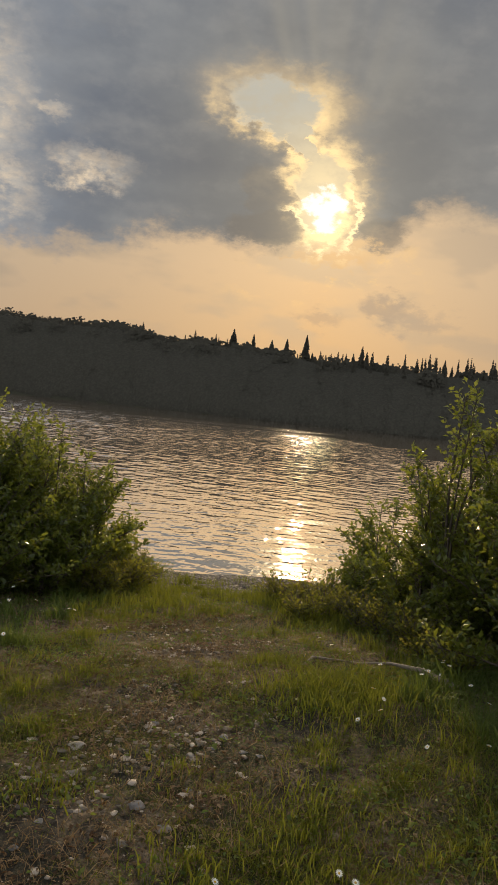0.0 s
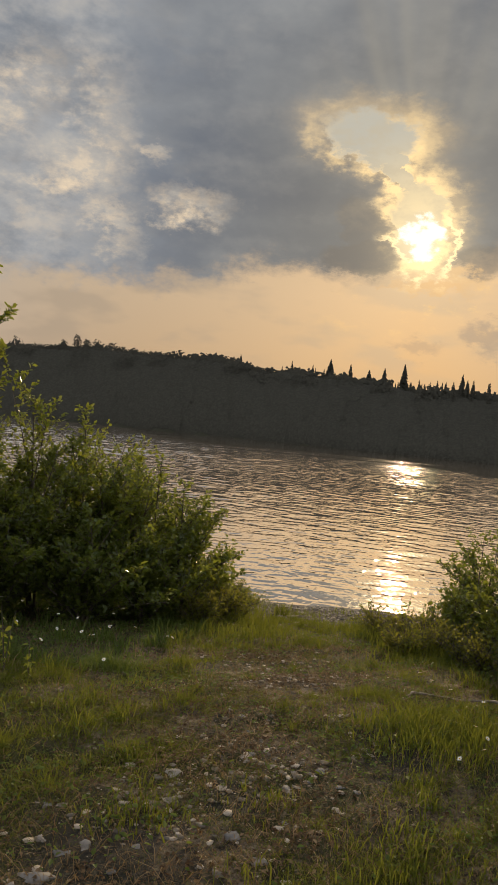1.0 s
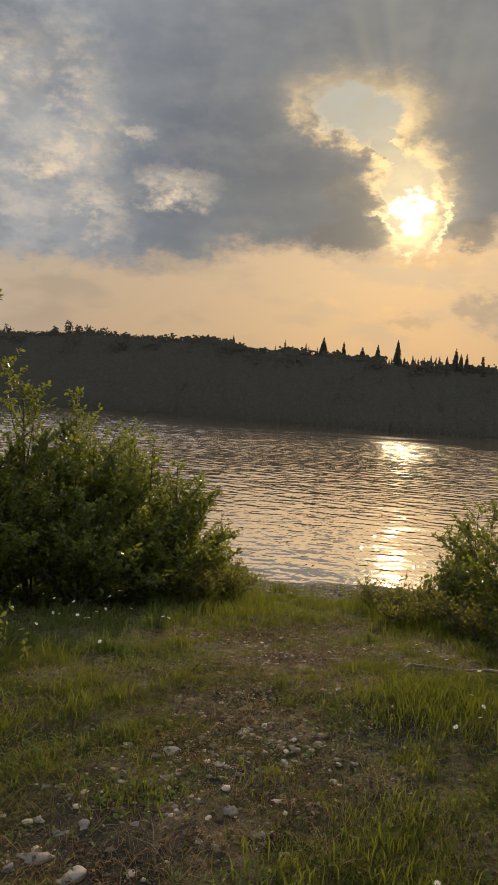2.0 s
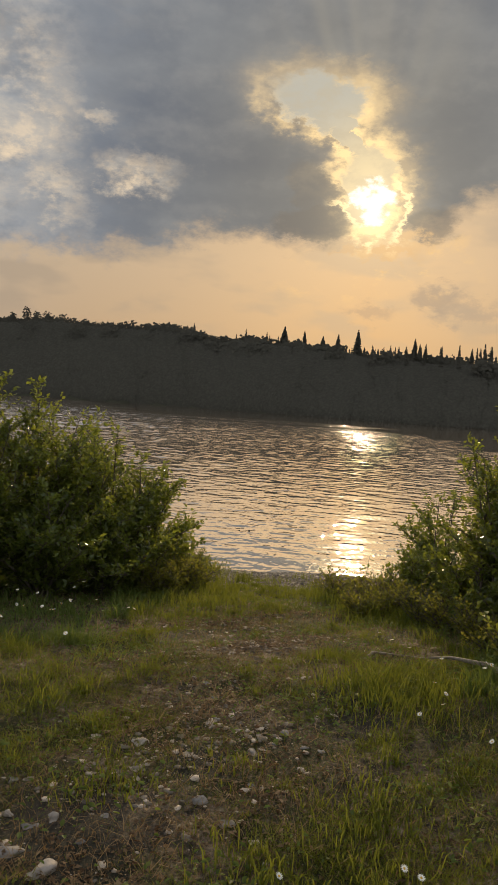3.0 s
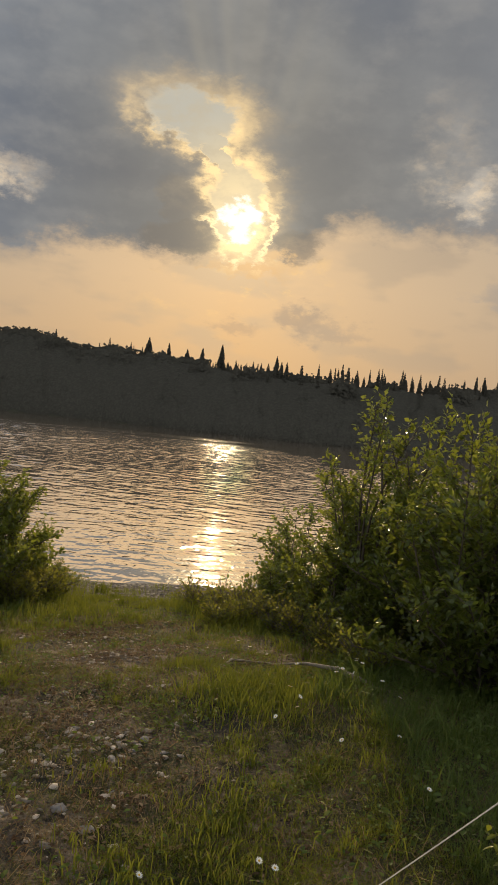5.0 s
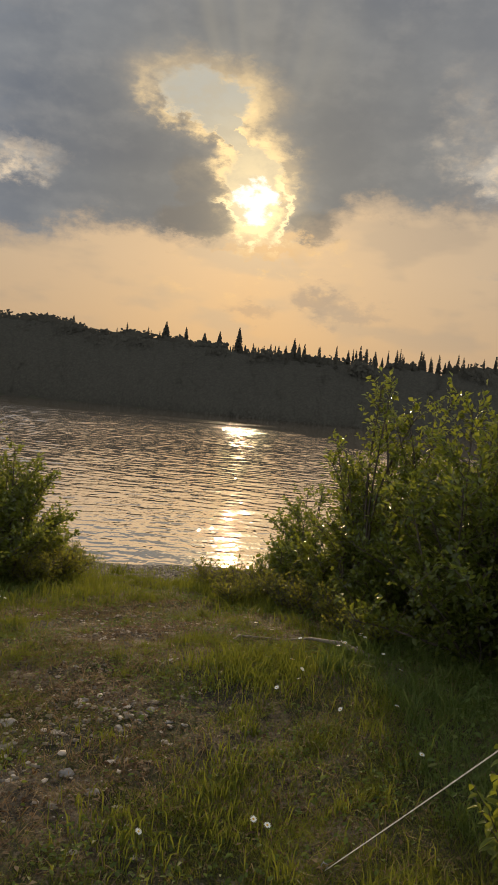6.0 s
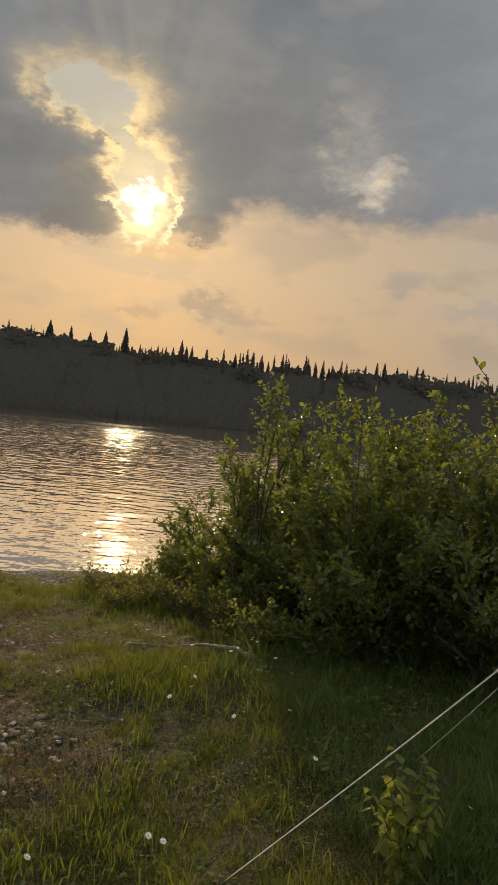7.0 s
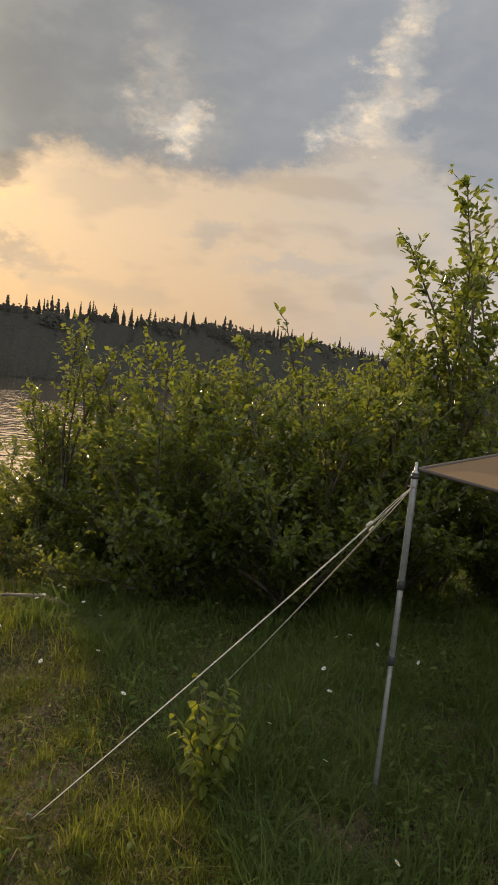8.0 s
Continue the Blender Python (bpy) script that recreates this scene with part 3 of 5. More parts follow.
# ---- the far bank ----
def spruce_arrays(rng, height, width, tiers):
    """A narrow conifer: trunk and drooping sprays."""
    lines, radii = [np.array([(0, 0, 0), (0, 0, height * 0.5), (0, 0, height)])], [np.array([0.14, 0.09, 0.02]) * height / 12]
    TV, TF = tubes(lines, radii, 5)
    n = tiers * 9
    h = height * (0.10 + 0.90 * rng.random(n) ** 0.6)
    h = 0.85 * h + 0.15 * np.round(h / 0.5) * 0.5
    a = rng.random(n) * 2 * np.pi
    h = np.minimum(h, height)
    reach = width * (1.0 - h / height) ** 0.95 * (0.35 + 0.85 * rng.random(n)) + 0.12
    out = np.stack([np.cos(a), np.sin(a) * 0.6, -0.15 - 0.4 * rng.random(n)], 1)
    pos = np.stack([np.zeros(n), np.zeros(n), h], 1)
    V, F = sprays(pos, out, rng.normal(0, 0.2, (n, 3)) + np.array([[0, -1.0, 0.6]]), reach, 0.24 + 0.05 * width)
    return TV, TF, V, F


def sprays(pos, along, up, length, width):
    """Single pointed quads, for foliage far off."""
    along = along / np.linalg.norm(along, axis=1)[:, None]
    side = np.cross(along, up)
    side /= np.linalg.norm(side, axis=1)[:, None] + 1e-9
    l = length[:, None]
    w = np.minimum(l * 0.5, width)
    V = np.stack([pos, pos + along * l * 0.45 + side * w, pos + along * l, pos + along * l * 0.45 - side * w], 1).reshape(-1, 3)
    return V, np.arange(len(pos))[:, None] * 4 + np.arange(4)[None]


def broad_arrays(rng, height, width, n, grain=1.0):
    """A rounded broadleaf crown of small clumps with gaps."""
    a = rng.random(n) * 2 * np.pi
    c = 1 - 1.5 * rng.random(n)
    sn = np.sqrt(1 - c * c)
    r = (0.6 + 0.4 * rng.random(n)) * (1 + 0.16 * np.sin(3 * a + height) + 0.12 * np.sin(6 * c + height * 3))
    pos = np.stack([np.cos(a) * sn * width * r, np.sin(a) * sn * width * r, height * (0.5 + 0.48 * c * np.minimum(r, 1.02))], 1)
    return facing_sprays(rng, pos, grain * (0.4 + 0.5 * rng.random(n)), 0.5)


def facing_sprays(rng, pos, size, width):
    """Leafy sprays turned towards the open river and the sky above it."""
    n = len(pos)
    nor = np.array([[0, -1.0, 0.55]]) + rng.normal(0, 0.12, (n, 3))
    nor /= np.linalg.norm(nor, axis=1)[:, None]
    d = rng.normal(0, 1, (n, 3))
    d -= nor * np.sum(d * nor, axis=1)[:, None]
    return sprays(pos, d, nor, size, width)


def crowns(s, v, wide, tall, seed):
    """Heights of rounded crowns, 0 to 1, in a jittered grid over the forest's front."""
    row = np.floor(v / tall)
    col = np.floor(s / wide + 0.5 * (row % 2))
    best = np.zeros_like(s)
    for dr in (-1, 0, 1):
        for dc in (-1, 0, 1):
            r, c = row + dr, np.floor(s / wide + 0.5 * ((row + dr) % 2)) + dc
            h1 = np.mod(np.sin(r * 127.1 + c * 311.7 + seed) * 43758.5, 1)
            h2 = np.mod(np.sin(r * 269.5 + c * 183.3 + seed) * 24634.6, 1)
            cs = (c + 0.25 + 0.5 * h1 - 0.5 * (r % 2)) * wide
            cv = (r + 0.25 + 0.5 * h2) * tall
            size = 0.55 + 0.4 * h2
            d = 1 - ((s - cs) / (wide * size)) ** 2 - ((v - cv) / (tall * size)) ** 2
            best = np.maximum(best, np.sqrt(np.clip(d, 0, 1)) * (0.7 + 0.6 * h1))
    return best


def canopy(a, u):
    """The front of the forest: from the bank (u = 0) leaning back to the crowns (u = 1), tree by tree."""
    dist = np.interp(a, FAR_AZ, FAR_DIST)
    s = np.radians(a) * 175.0
    lump = 0.8 * crowns(s, u * 13.0, 2.8, 5.0, 1.0) + 0.12 * crowns(s, u * 13.0, 1.1, 1.9, 7.0)
    r = dist - 1.0 + 22 * u ** 1.5 - 0.9 * lump
    top = EYE_Z + np.tan(np.radians(np.interp(a, SKY_AZ, SKY_EL))) * r - 2.6 - 1.3 * np.clip((a - 1) / 4, 0, 1)
    z = WATER_Z - 0.1 + (top - WATER_Z) * u ** 0.8 + 0.9 * lump * u
    return np.stack([r * np.sin(np.radians(a)), r * np.cos(np.radians(a)), z], -1)


def far_woods():
    rng = np.random.default_rng(11)
    VS, FS, base = [], [], 0
    TV, TF, tb = [], [], 0
    spots = []
    for back, gap in ((19, 4.2), (24, 2.4), (32, 1.25)):
        a = -50.0
        while a < 60.0:
            dist = np.interp(a, FAR_AZ, FAR_DIST) + back + rng.normal(0, 1.6 if back > 1 else 0.3)
            spots.append((a, dist, back))
            a += math.degrees(gap * (0.6 + 0.8 * rng.random()) / dist)
    for a, dist, back in spots:
        x, y = dist * math.sin(radians(a)), dist * math.cos(radians(a))
        z = float(land(x, y)) - 0.2
        el = np.interp(a, SKY_AZ, SKY_EL)
        cap = EYE_Z + math.tan(radians(el)) * dist - z
        conifer = rng.random() < (0.05 if a < -7 else 0.2 if a < 3 else 0.75)
        top = cap * (0.90 + 0.10 * rng.random()) if back > 20 else min(cap * 0.95, 8.5 + 4.5 * rng.random())
        top = max(top, 4.0)
        at = np.array([[x, y, z]])
        if conifer and back > 12:
            t = top * (0.89 + 0.27 * rng.random() ** 1.3 + (0.04 if a > 8 else 0.0))
            tv, tf, v, f = spruce_arrays(rng, t, 1.0 + 1.3 * rng.random(), 28)
            TV.append(tv + at), TF.append(tf + tb)
            tb += len(tv)
        elif a < -6 and back > 20:
            v, f = broad_arrays(rng, top, 2.6 + 1.6 * rng.random(), 620, 0.9)
        else:
            v, f = broad_arrays(rng, top * (0.9 if a > 3 and back > 20 else 1.0), (1.9 if back > 20 else 2.9) + 1.5 * rng.random(), 520)
        VS.append(v + at), FS.append(f + base)
        base += len(v)
    # the closed front of the forest, sheet and sprays
    ga, gu = np.meshgrid(np.arange(-50, 60, 0.12), np.linspace(0, 1, 56))
    n = ga.shape[1]
    i = np.arange(55)[:, None] * n + np.arange(n - 1)[None]
    VS.append(canopy(ga, gu).reshape(-1, 3)), FS.append(np.stack([i, i + 1, i + n + 1, i + n], -1).reshape(-1, 4) + base)
    base += ga.size
    a, u = -50 + 110 * rng.random(150000), 0.02 + 1.0 * rng.random(150000)
    p = canopy(a, u)
    nor = np.cross(canopy(a + 0.06, u) - p, canopy(a, u + 0.012) - p)
    nor /= np.linalg.norm(nor, axis=1)[:, None] + 1e-9
    d = rng.normal(0, 1, (len(p), 3))
    d -= nor * np.sum(d * nor, axis=1)[:, None]
    nor += rng.normal(0, 0.08, (len(p), 3))
    v, f = sprays(p - 0.12 * rng.random((len(p), 1)) * p / np.linalg.norm(p, axis=1)[:, None], d, nor, 0.35 + 0.5 * rng.random(len(p)), 0.28)
    VS.append(v), FS.append(f + base)
    woods = tagged(new("far_woods"), "dark hazy mixed forest lining the far river bank", "forest", kind="stuff")
    part_np("foliage", np.concatenate(VS), np.concatenate(FS), HAZED_LEAF, woods, smooth=True)
    part_np("trunks", np.concatenate(TV), np.concatenate(TF), FAR_BARK, woods)


far_woods()


def far_spruce(az, el, width, tiers, back=26.0):
    """A spruce of its own on the skyline, by azimuth and the height of its tip."""
    rng = np.random.default_rng(int(az * 100) % 9973)
    dist = float(np.interp(az, FAR_AZ, FAR_DIST)) + back
    x, y = dist * math.sin(radians(az)), dist * math.cos(radians(az))
    z = float(land(x, y)) - 0.2
    h = EYE_Z + math.tan(radians(el)) * dist - z
    tree = thing("spruce_tree", (x, y, z), "dark pointed spruce standing above the far forest", "tree", "spruces on the far bank")
    tv, tf, v, f = spruce_arrays(rng, h, width * 1.7, tiers * 2)
    part_np("trunk", tv, tf, FAR_BARK, tree)
    part_np("crown", v, f, HAZED_LEAF, tree)


for az, el, width, tiers in ((-1.55, 5.45, 2.3, 26), (-0.1, 5.2, 1.6, 20), (1.25, 4.9, 2.1, 18), (2.35, 5.1, 1.9, 20), (3.75, 5.5, 1.8, 28),
                             (7.8, 5.05, 1.6, 18), (-4.35, 5.1, 1.3, 14), (12.6, 4.9, 1.1, 14), (15.2, 4.8, 1.1, 14), (16.9, 4.85, 1.0, 14),
                             (22.0, 4.75, 1.0, 14), (25.2, 4.5, 0.9, 14), (30.6, 4.1, 1.1, 14), (33.3, 3.75, 0.9, 12)):
    far_spruce(az, el, width, tiers)


def far_crown(az, el, width):
    """A ragged broadleaf crown standing above the skyline."""
    rng = np.random.default_rng(int((az + 90) * 100))
    dist = float(np.interp(az, FAR_AZ, FAR_DIST)) + 28.0
    x, y = dist * math.sin(radians(az)), dist * math.cos(radians(az))
    z = float(land(x, y)) - 0.2
    h = EYE_Z + math.tan(radians(el)) * dist - z
    tree = thing("broadleaf_tree", (x, y, z), "dark ragged broadleaf tree standing above the far forest", "tree", "broadleaf trees on the far bank")
    v, f = tubes([np.array([(0, 0, 0), (0.2, 0, h * 0.5), (0, 0, h * 0.92)])], [np.array([0.22, 0.14, 0.04])], 6)
    part_np("trunk", v, f, FAR_BARK, tree)
    v, f = broad_arrays(rng, h, width, 420, 0.8)
    part_np("crown", v, f, HAZED_LEAF, tree)


for az, el, width in ((-20.8, 5.25, 1.8), (-19.9, 5.5, 1.7), (-19.2, 5.4, 1.5), (-18.5, 5.3, 1.6), (-17.4, 5.2, 2.0), (-12.6, 5.2, 2.2), (-24.0, 5.0, 2.4)):
    far_crown(az, el, width)


# ---- shrubs ----
def grow(rng, height, radius, stems, twigs, leaves, leaf, droop=0.12, upright=0.6, low=0.05, vary=0.72):
    """Stems that lean outwards, side twigs all along them, and leaves set along the twigs."""
    wood = []
    LP, LA, LU, LS = [], [], [], []
    for s in range(stems):
        lines, radii = [], []
        a = 2 * np.pi * (s + rng.random()) / stems
        lean = radius * (0.15 + 0.85 * rng.random())
        h = height * (1 - (1 - upright) * (lean / radius) ** 1.5) * (1.04 - vary * (1 - rng.random() ** 0.6) + (0.2 if vary > 0.5 and rng.random() < 0.2 else 0))
        base = np.array([np.cos(a), np.sin(a), 0]) * 0.1 * radius * rng.random()
        t = np.linspace(0, 1, 9)[:, None]
        bend = np.array([np.cos(a), np.sin(a), 0])
        side = rng.normal(0, 0.07, 3) * h
        line = base + bend * lean * t ** 1.4 + np.array([0, 0, 1]) * h * (t - 0.12 * t ** 3) + side * np.sin(t * np.pi * 1.3) * 0.7
        line[0, 2] = -0.08
        lines.append(line), radii.append(np.linspace(0.014, 0.003, 9) * (0.6 + 0.3 * height))
        for k in range(twigs):
            f = low + (1 - low) * ((k + rng.random()) / twigs) ** 0.8
            p = np.array([np.interp(f, t[:, 0], line[:, c]) for c in range(3)])
            ta = rng.random() * 2 * np.pi
            ln = (0.16 + 0.34 * rng.random()) * (1.1 - 0.6 * f) * (0.5 + 0.5 * min(radius, 1.2))
            out = np.array([np.cos(ta), np.sin(ta), 0.35 + 0.8 * rng.random() * f]) + 0.4 * bend
            out /= np.linalg.norm(out)
            u = np.linspace(0, 1, 3)[:, None]
            tw = p + out * ln * u + np.array([0, 0, 1]) * ln * (0.25 * u ** 2)
            lines.append(tw), radii.append(np.linspace(0.004, 0.0015, 3))
            m = max(3, int(leaves * (1.5 if leaf < 0.06 else 1.0) * (0.7 + 0.6 * rng.random())))
            q = (np.arange(m) + rng.random(m)) / m
            pos = np.stack([np.interp(q, u[:, 0], tw[:, c]) for c in range(3)], 1)
            LP.append(pos + rng.normal(0, 0.012, (m, 3)))
            d = rng.normal(0, 0.75, (m, 3)) + out
            d[:, 2] -= droop
            LA.append(d)
            LU.append(rng.normal(0, 0.55, (m, 3)) + np.array([[0, 0, 1.0]]))
            LS.append(leaf * (0.55 + 0.75 * rng.random(m)))
        wood.append(tubes(lines, radii, 3))
    make = leaves_mesh if leaf > 0.065 else small_leaves
    V, F = make(np.concatenate(LP), np.concatenate(LA), np.concatenate(LU), np.concatenate(LS))
    return wood, V, F


def shrub(x, y, height, radius, stems, twigs, leaves, leaf=0.05, label="dense green leafy shrub on the river bank", group="shrubs by the river", name="shrub",
          mat=None, upright=0.6, seed=0, low=0.05, vary=0.72):
    rng = np.random.default_rng(1000 + seed + int(abs(x) * 100) + int(y * 37))
    bush = thing(name, (x, y, float(land(x, y))), label, "shrub", group)
    wood, v, f = grow(rng, height, radius, stems, twigs, leaves, leaf, upright=upright, low=low, vary=vary)
    if leaf < 0.045:
        base = np.cumsum([0] + [len(bv) for bv, _ in wood])
        tagged(part_np("brushwood", np.concatenate([bv for bv, _ in wood]), np.concatenate([bf + b for (_, bf), b in zip(wood, base)]), BARK, bush), kind="stuff")
    else:
        for bv, bf in wood:
            part_np("stem", bv, bf, BARK, bush, "brown woody stem with twigs")
    part_np("foliage", v, f, mat or SHRUB_LEAF, bush)
    return bush


# beside the track, towards the shelter
for x, y, h, r, st, tw, lv in ((2.2, 6.0, 1.95, 0.85, 26, 22, 12), (2.2, 4.75, 1.8, 1.0, 34, 22, 13), (2.95, 4.45, 1.9, 1.0, 34, 22, 13),
                               (3.75, 4.5, 2.0, 0.95, 32, 22, 13), (3.05, 5.9, 2.3, 1.1, 26, 22, 12), (4.9, 5.7, 2.4, 1.1, 26, 22, 12),
                               (4.6, 4.1, 1.9, 0.95, 32, 22, 13), (2.05, 7.3, 1.5, 0.8, 24, 20, 12), (1.7, 9.0, 1.4, 0.85, 22, 16, 11), (1.3, 8.4, 0.5, 0.38, 9, 9, 8), (1.95, 6.1, 0.95, 0.5, 18, 16, 11),
                               (4.0, 5.9, 2.3, 1.1, 24, 22, 12), (1.75, 7.0, 1.0, 0.6, 18, 14, 11), (2.1, 6.9, 2.0, 0.8, 24, 20, 11), (1.42, 8.1, 0.7, 0.45, 12, 12, 10)):
    shrub(x, y, h, r, st, tw, lv)
for x, y, h in ((1.8, 6.35, 2.45), (2.1, 6.2, 2.2), (1.65, 6.9, 1.8), (2.5, 5.6, 2.1), (2.3, 5.1, 1.9), (3.4, 5.0, 2.05), (3.85, 5.0, 2.15), (2.7, 5.3, 2.05)):
    shrub(x, y, h, 0.3, 4, 20, 8, label="slender leafy shoot rising over the shrubs", upright=0.95, vary=0.2, low=0.12)
shrub(2.85, 4.6, 2.3, 0.12, 2, 20, 5, 0.075, label="slender leafy shoot rising over the shrubs", upright=0.95, vary=0.1)
shrub(4.62, 4.95, 4.15, 0.8, 14, 38, 10, 0.082, label="tall leafy birch sapling behind the shelter pole", upright=0.72, name="sapling")
shrub(4.1, 5.0, 2.45, 0.5, 11, 28, 10, 0.078, label="young leafy birch sapling in the thicket", upright=0.8, name="sapling")
# across the track
for x, y, h, r, st, tw, lv in ((-2.4, 7.5, 1.95, 1.0, 36, 22, 13), (-3.15, 7.1, 2.1, 1.05, 34, 22, 13), (-2.0, 8.3, 1.75, 0.85, 26, 20, 12), (-2.6, 9.2, 1.8, 1.0, 20, 18, 12),
                               (-3.9, 6.8, 2.1, 0.95, 28, 22, 13), (-1.75, 7.3, 1.0, 0.6, 18, 16, 12), (-1.6, 8.3, 1.45, 0.6, 18, 18, 11), (-1.45, 9.0, 0.9, 0.5, 12, 14, 11), (-2.9, 6.5, 1.3, 0.8, 24, 18, 12), (-2.2, 6.75, 1.15, 0.7, 22, 18, 12), (-3.5, 6.2, 1.4, 0.8, 22, 18, 12)):
    shrub(x, y, h, r, st, tw, lv, group="shrubs across the track")
shrub(-3.3, 6.35, 3.55, 0.42, 11, 30, 12, 0.066, label="tall leafy shrub rising above its neighbours", group="shrubs across the track", upright=0.85, vary=0.3)
for x, y, h in ((-1.95, 7.6, 1.9), (-2.4, 7.2, 1.95), (-1.6, 8.2, 1.55), (-2.75, 7.0, 2.0)):
    shrub(x, y, h, 0.35, 4, 18, 8, label="slender leafy shoot above the shrubs", group="shrubs across the track", upright=0.9, vary=0.25, low=0.3)


WEED_LEAF = leaf_material("weed_leaf", [(0.0, (0.065, 0.085, 0.016)), (0.5, (0.115, 0.13, 0.024)), (1.0, (0.22, 0.20, 0.05))], (0.42, 0.38, 0.05), 0.5, 0.5, 0.2)
for x, y, h, r in ((0.5, 8.5, 0.24, 0.26), (0.8, 8.1, 0.3, 0.28), (1.0, 7.6, 0.34, 0.28), (0.7, 7.4, 0.22, 0.24), (1.2, 7.1, 0.36, 0.3), (1.32, 6.7, 0.32, 0.26), (1.15, 8.3, 0.4, 0.3),
                   (1.45, 6.1, 0.28, 0.22), (1.5, 5.6, 0.26, 0.2), (1.6, 5.2, 0.26, 0.22)):
    shrub(x, y, h, r, 10, 8, 7, 0.034, label="low sunlit leafy weeds growing before the shrubs", group="weeds by the track", name="weed_clump", mat=WEED_LEAF, upright=0.75)
for x, y, h, r in ((-1.25, 7.6, 0.34, 0.28), (-1.05, 8.2, 0.36, 0.3), (-1.3, 8.8, 0.42, 0.3), (-1.35, 10.9, 0.3, 0.26)):
    shrub(x, y, h, r, 14, 9, 9, 0.034, label="low leafy weeds at the foot of the shrubs", group="weeds by the track", name="weed_clump", mat=WEED_LEAF, upright=0.75)


# ---- ground cover ----
def track(x, y):
    """1 on the bare, stony track, 0 in the grass beside it."""
    left = np.interp(y, [1, 2, 3, 3.6, 4.2, 5.3, 7, 9], [-2.4, -2.0, -1.35, -1.0, -1.0, -0.85, -0.75, -0.7])
    right = np.interp(y, [1, 2, 3, 4.5, 5.6, 7, 9], [-0.7, -0.3, 0.22, 0.40, 0.5, 0.35, 0.2])
    wob = 0.3 * wave(x, y, 2.1, 5.0) + 0.16 * wave(x, y, 5.1, 6.0) + 0.08 * wave(x, y, 11.0, 7.0)
    inside = np.clip((x - left + wob) / 0.5, 0, 1) * np.clip((right - x + wob) / 0.5, 0, 1)
    return inside * np.clip((7.4 - y) / 1.2, 0, 1)


def beach(x, y):
    return np.clip((y - 8.95 - 0.4 * wave(x, y, 1.7, 8.0) - 0.8 * np.clip(np.abs(x + 0.2) - 0.8, 0, 1)) / 0.6, 0, 1)


def scorched(x, y):
    """1 on the blackened and trodden spots of the track."""
    k = np.zeros_like(np.asarray(x, float))
    for bx, by, br in ((-0.72, 2.68, 0.34), (0.40, 3.98, 0.22), (-0.15, 5.3, 0.3), (-0.30, 3.3, 0.16), (0.05, 3.6, 0.28)):
        k = np.maximum(k, np.clip(1.6 - np.hypot(x - bx, 0.8 * (y - by)) / br + 0.4 * wave(x, y, 9.0, 3.0), 0, 1))
    return k


def patch(x, y):
    """Where the sward is closed (1) or worn open (0)."""
    p = np.clip(0.5 + 0.8 * wave(x, y, 1.9, 31.0) + 0.9 * wave(x, y, 4.7, 32.0) + 0.8 * wave(x, y, 10.5, 33.0) + 0.4 * wave(x, y, 19.0, 34.0), 0.08, 1)
    p = np.where((x > 0.45) | (x < -1.1), np.maximum(p, 0.2), p)
    p = p * (1 - 0.9 * scorched(x, y)) * (1 - 0.92 * np.clip(1.5 - np.hypot((x - 1.68) / 0.2, (y - 1.85) / 0.16), 0, 1))
    return np.where((x > 1.15) & (np.hypot(x - 1.68, y - 1.85) > 0.25) | ((x > 0.5) & (x < 1.15) & (y < 3.2)), np.maximum(p, 0.3), p)


def blades(pos, height, width, lean, rng):
    """Bent, tapering blades: five corners and three triangles each."""
    n = len(pos)
    a = rng.random(n) * 2 * np.pi
    out = np.stack([np.cos(a), np.sin(a), np.zeros(n)], 1)
    b = rng.random(n) * 2 * np.pi
    side = np.stack([np.cos(b), np.sin(b), np.zeros(n)], 1) * width[:, None] * 0.5
    up = np.array([[0, 0, 1.0]])
    h, l = height[:, None], (lean * height)[:, None]
    mid = pos + up * h * 0.6 + out * l * 0.35
    tip = pos + up * h * (1 - 0.25 * np.minimum(l / h, 1)) + out * l
    foot = pos - up * 0.02
    V = np.stack([foot - side, foot + side, mid - side * 0.8, mid + side * 0.8, tip], 1).reshape(-1, 3)
    k = np.arange(n)[:, None] * 5
    F = np.concatenate([k + np.array([[0, 1, 3]]), k + np.array([[0, 3, 2]]), k + np.array([[2, 3, 4]])])
    return V, F


def slips(pos, height, width, lean, rng):
    """Short thin blades: one leaning triangle each."""
    n = len(pos)
    a, b = rng.random(n) * 2 * np.pi, rng.random(n) * 2 * np.pi
    side = np.stack([np.cos(b), np.sin(b), np.zeros(n)], 1) * width[:, None] * 0.5
    lean = np.minimum(lean, 1.6)
    tip = pos + np.stack([np.cos(a) * lean, np.sin(a) * lean, 1 - 0.3 * np.minimum(lean, 1)], 1) * height[:, None]
    foot = pos - np.array([[0, 0, 0.01]])
    return np.stack([foot - side, foot + side, tip], 1).reshape(-1, 3), np.arange(3 * n).reshape(-1, 3)


def scatter(rng, n, x0, x1, y0, y1, power=1.0):
    x = x0 + (x1 - x0) * rng.random(n)
    y = y0 + (y1 - y0) * rng.random(n) ** power
    return x, y


def in_view(x, y):
    return (x > -0.9 - 0.46 * y) & (x < 1.1 + 1.02 * y)


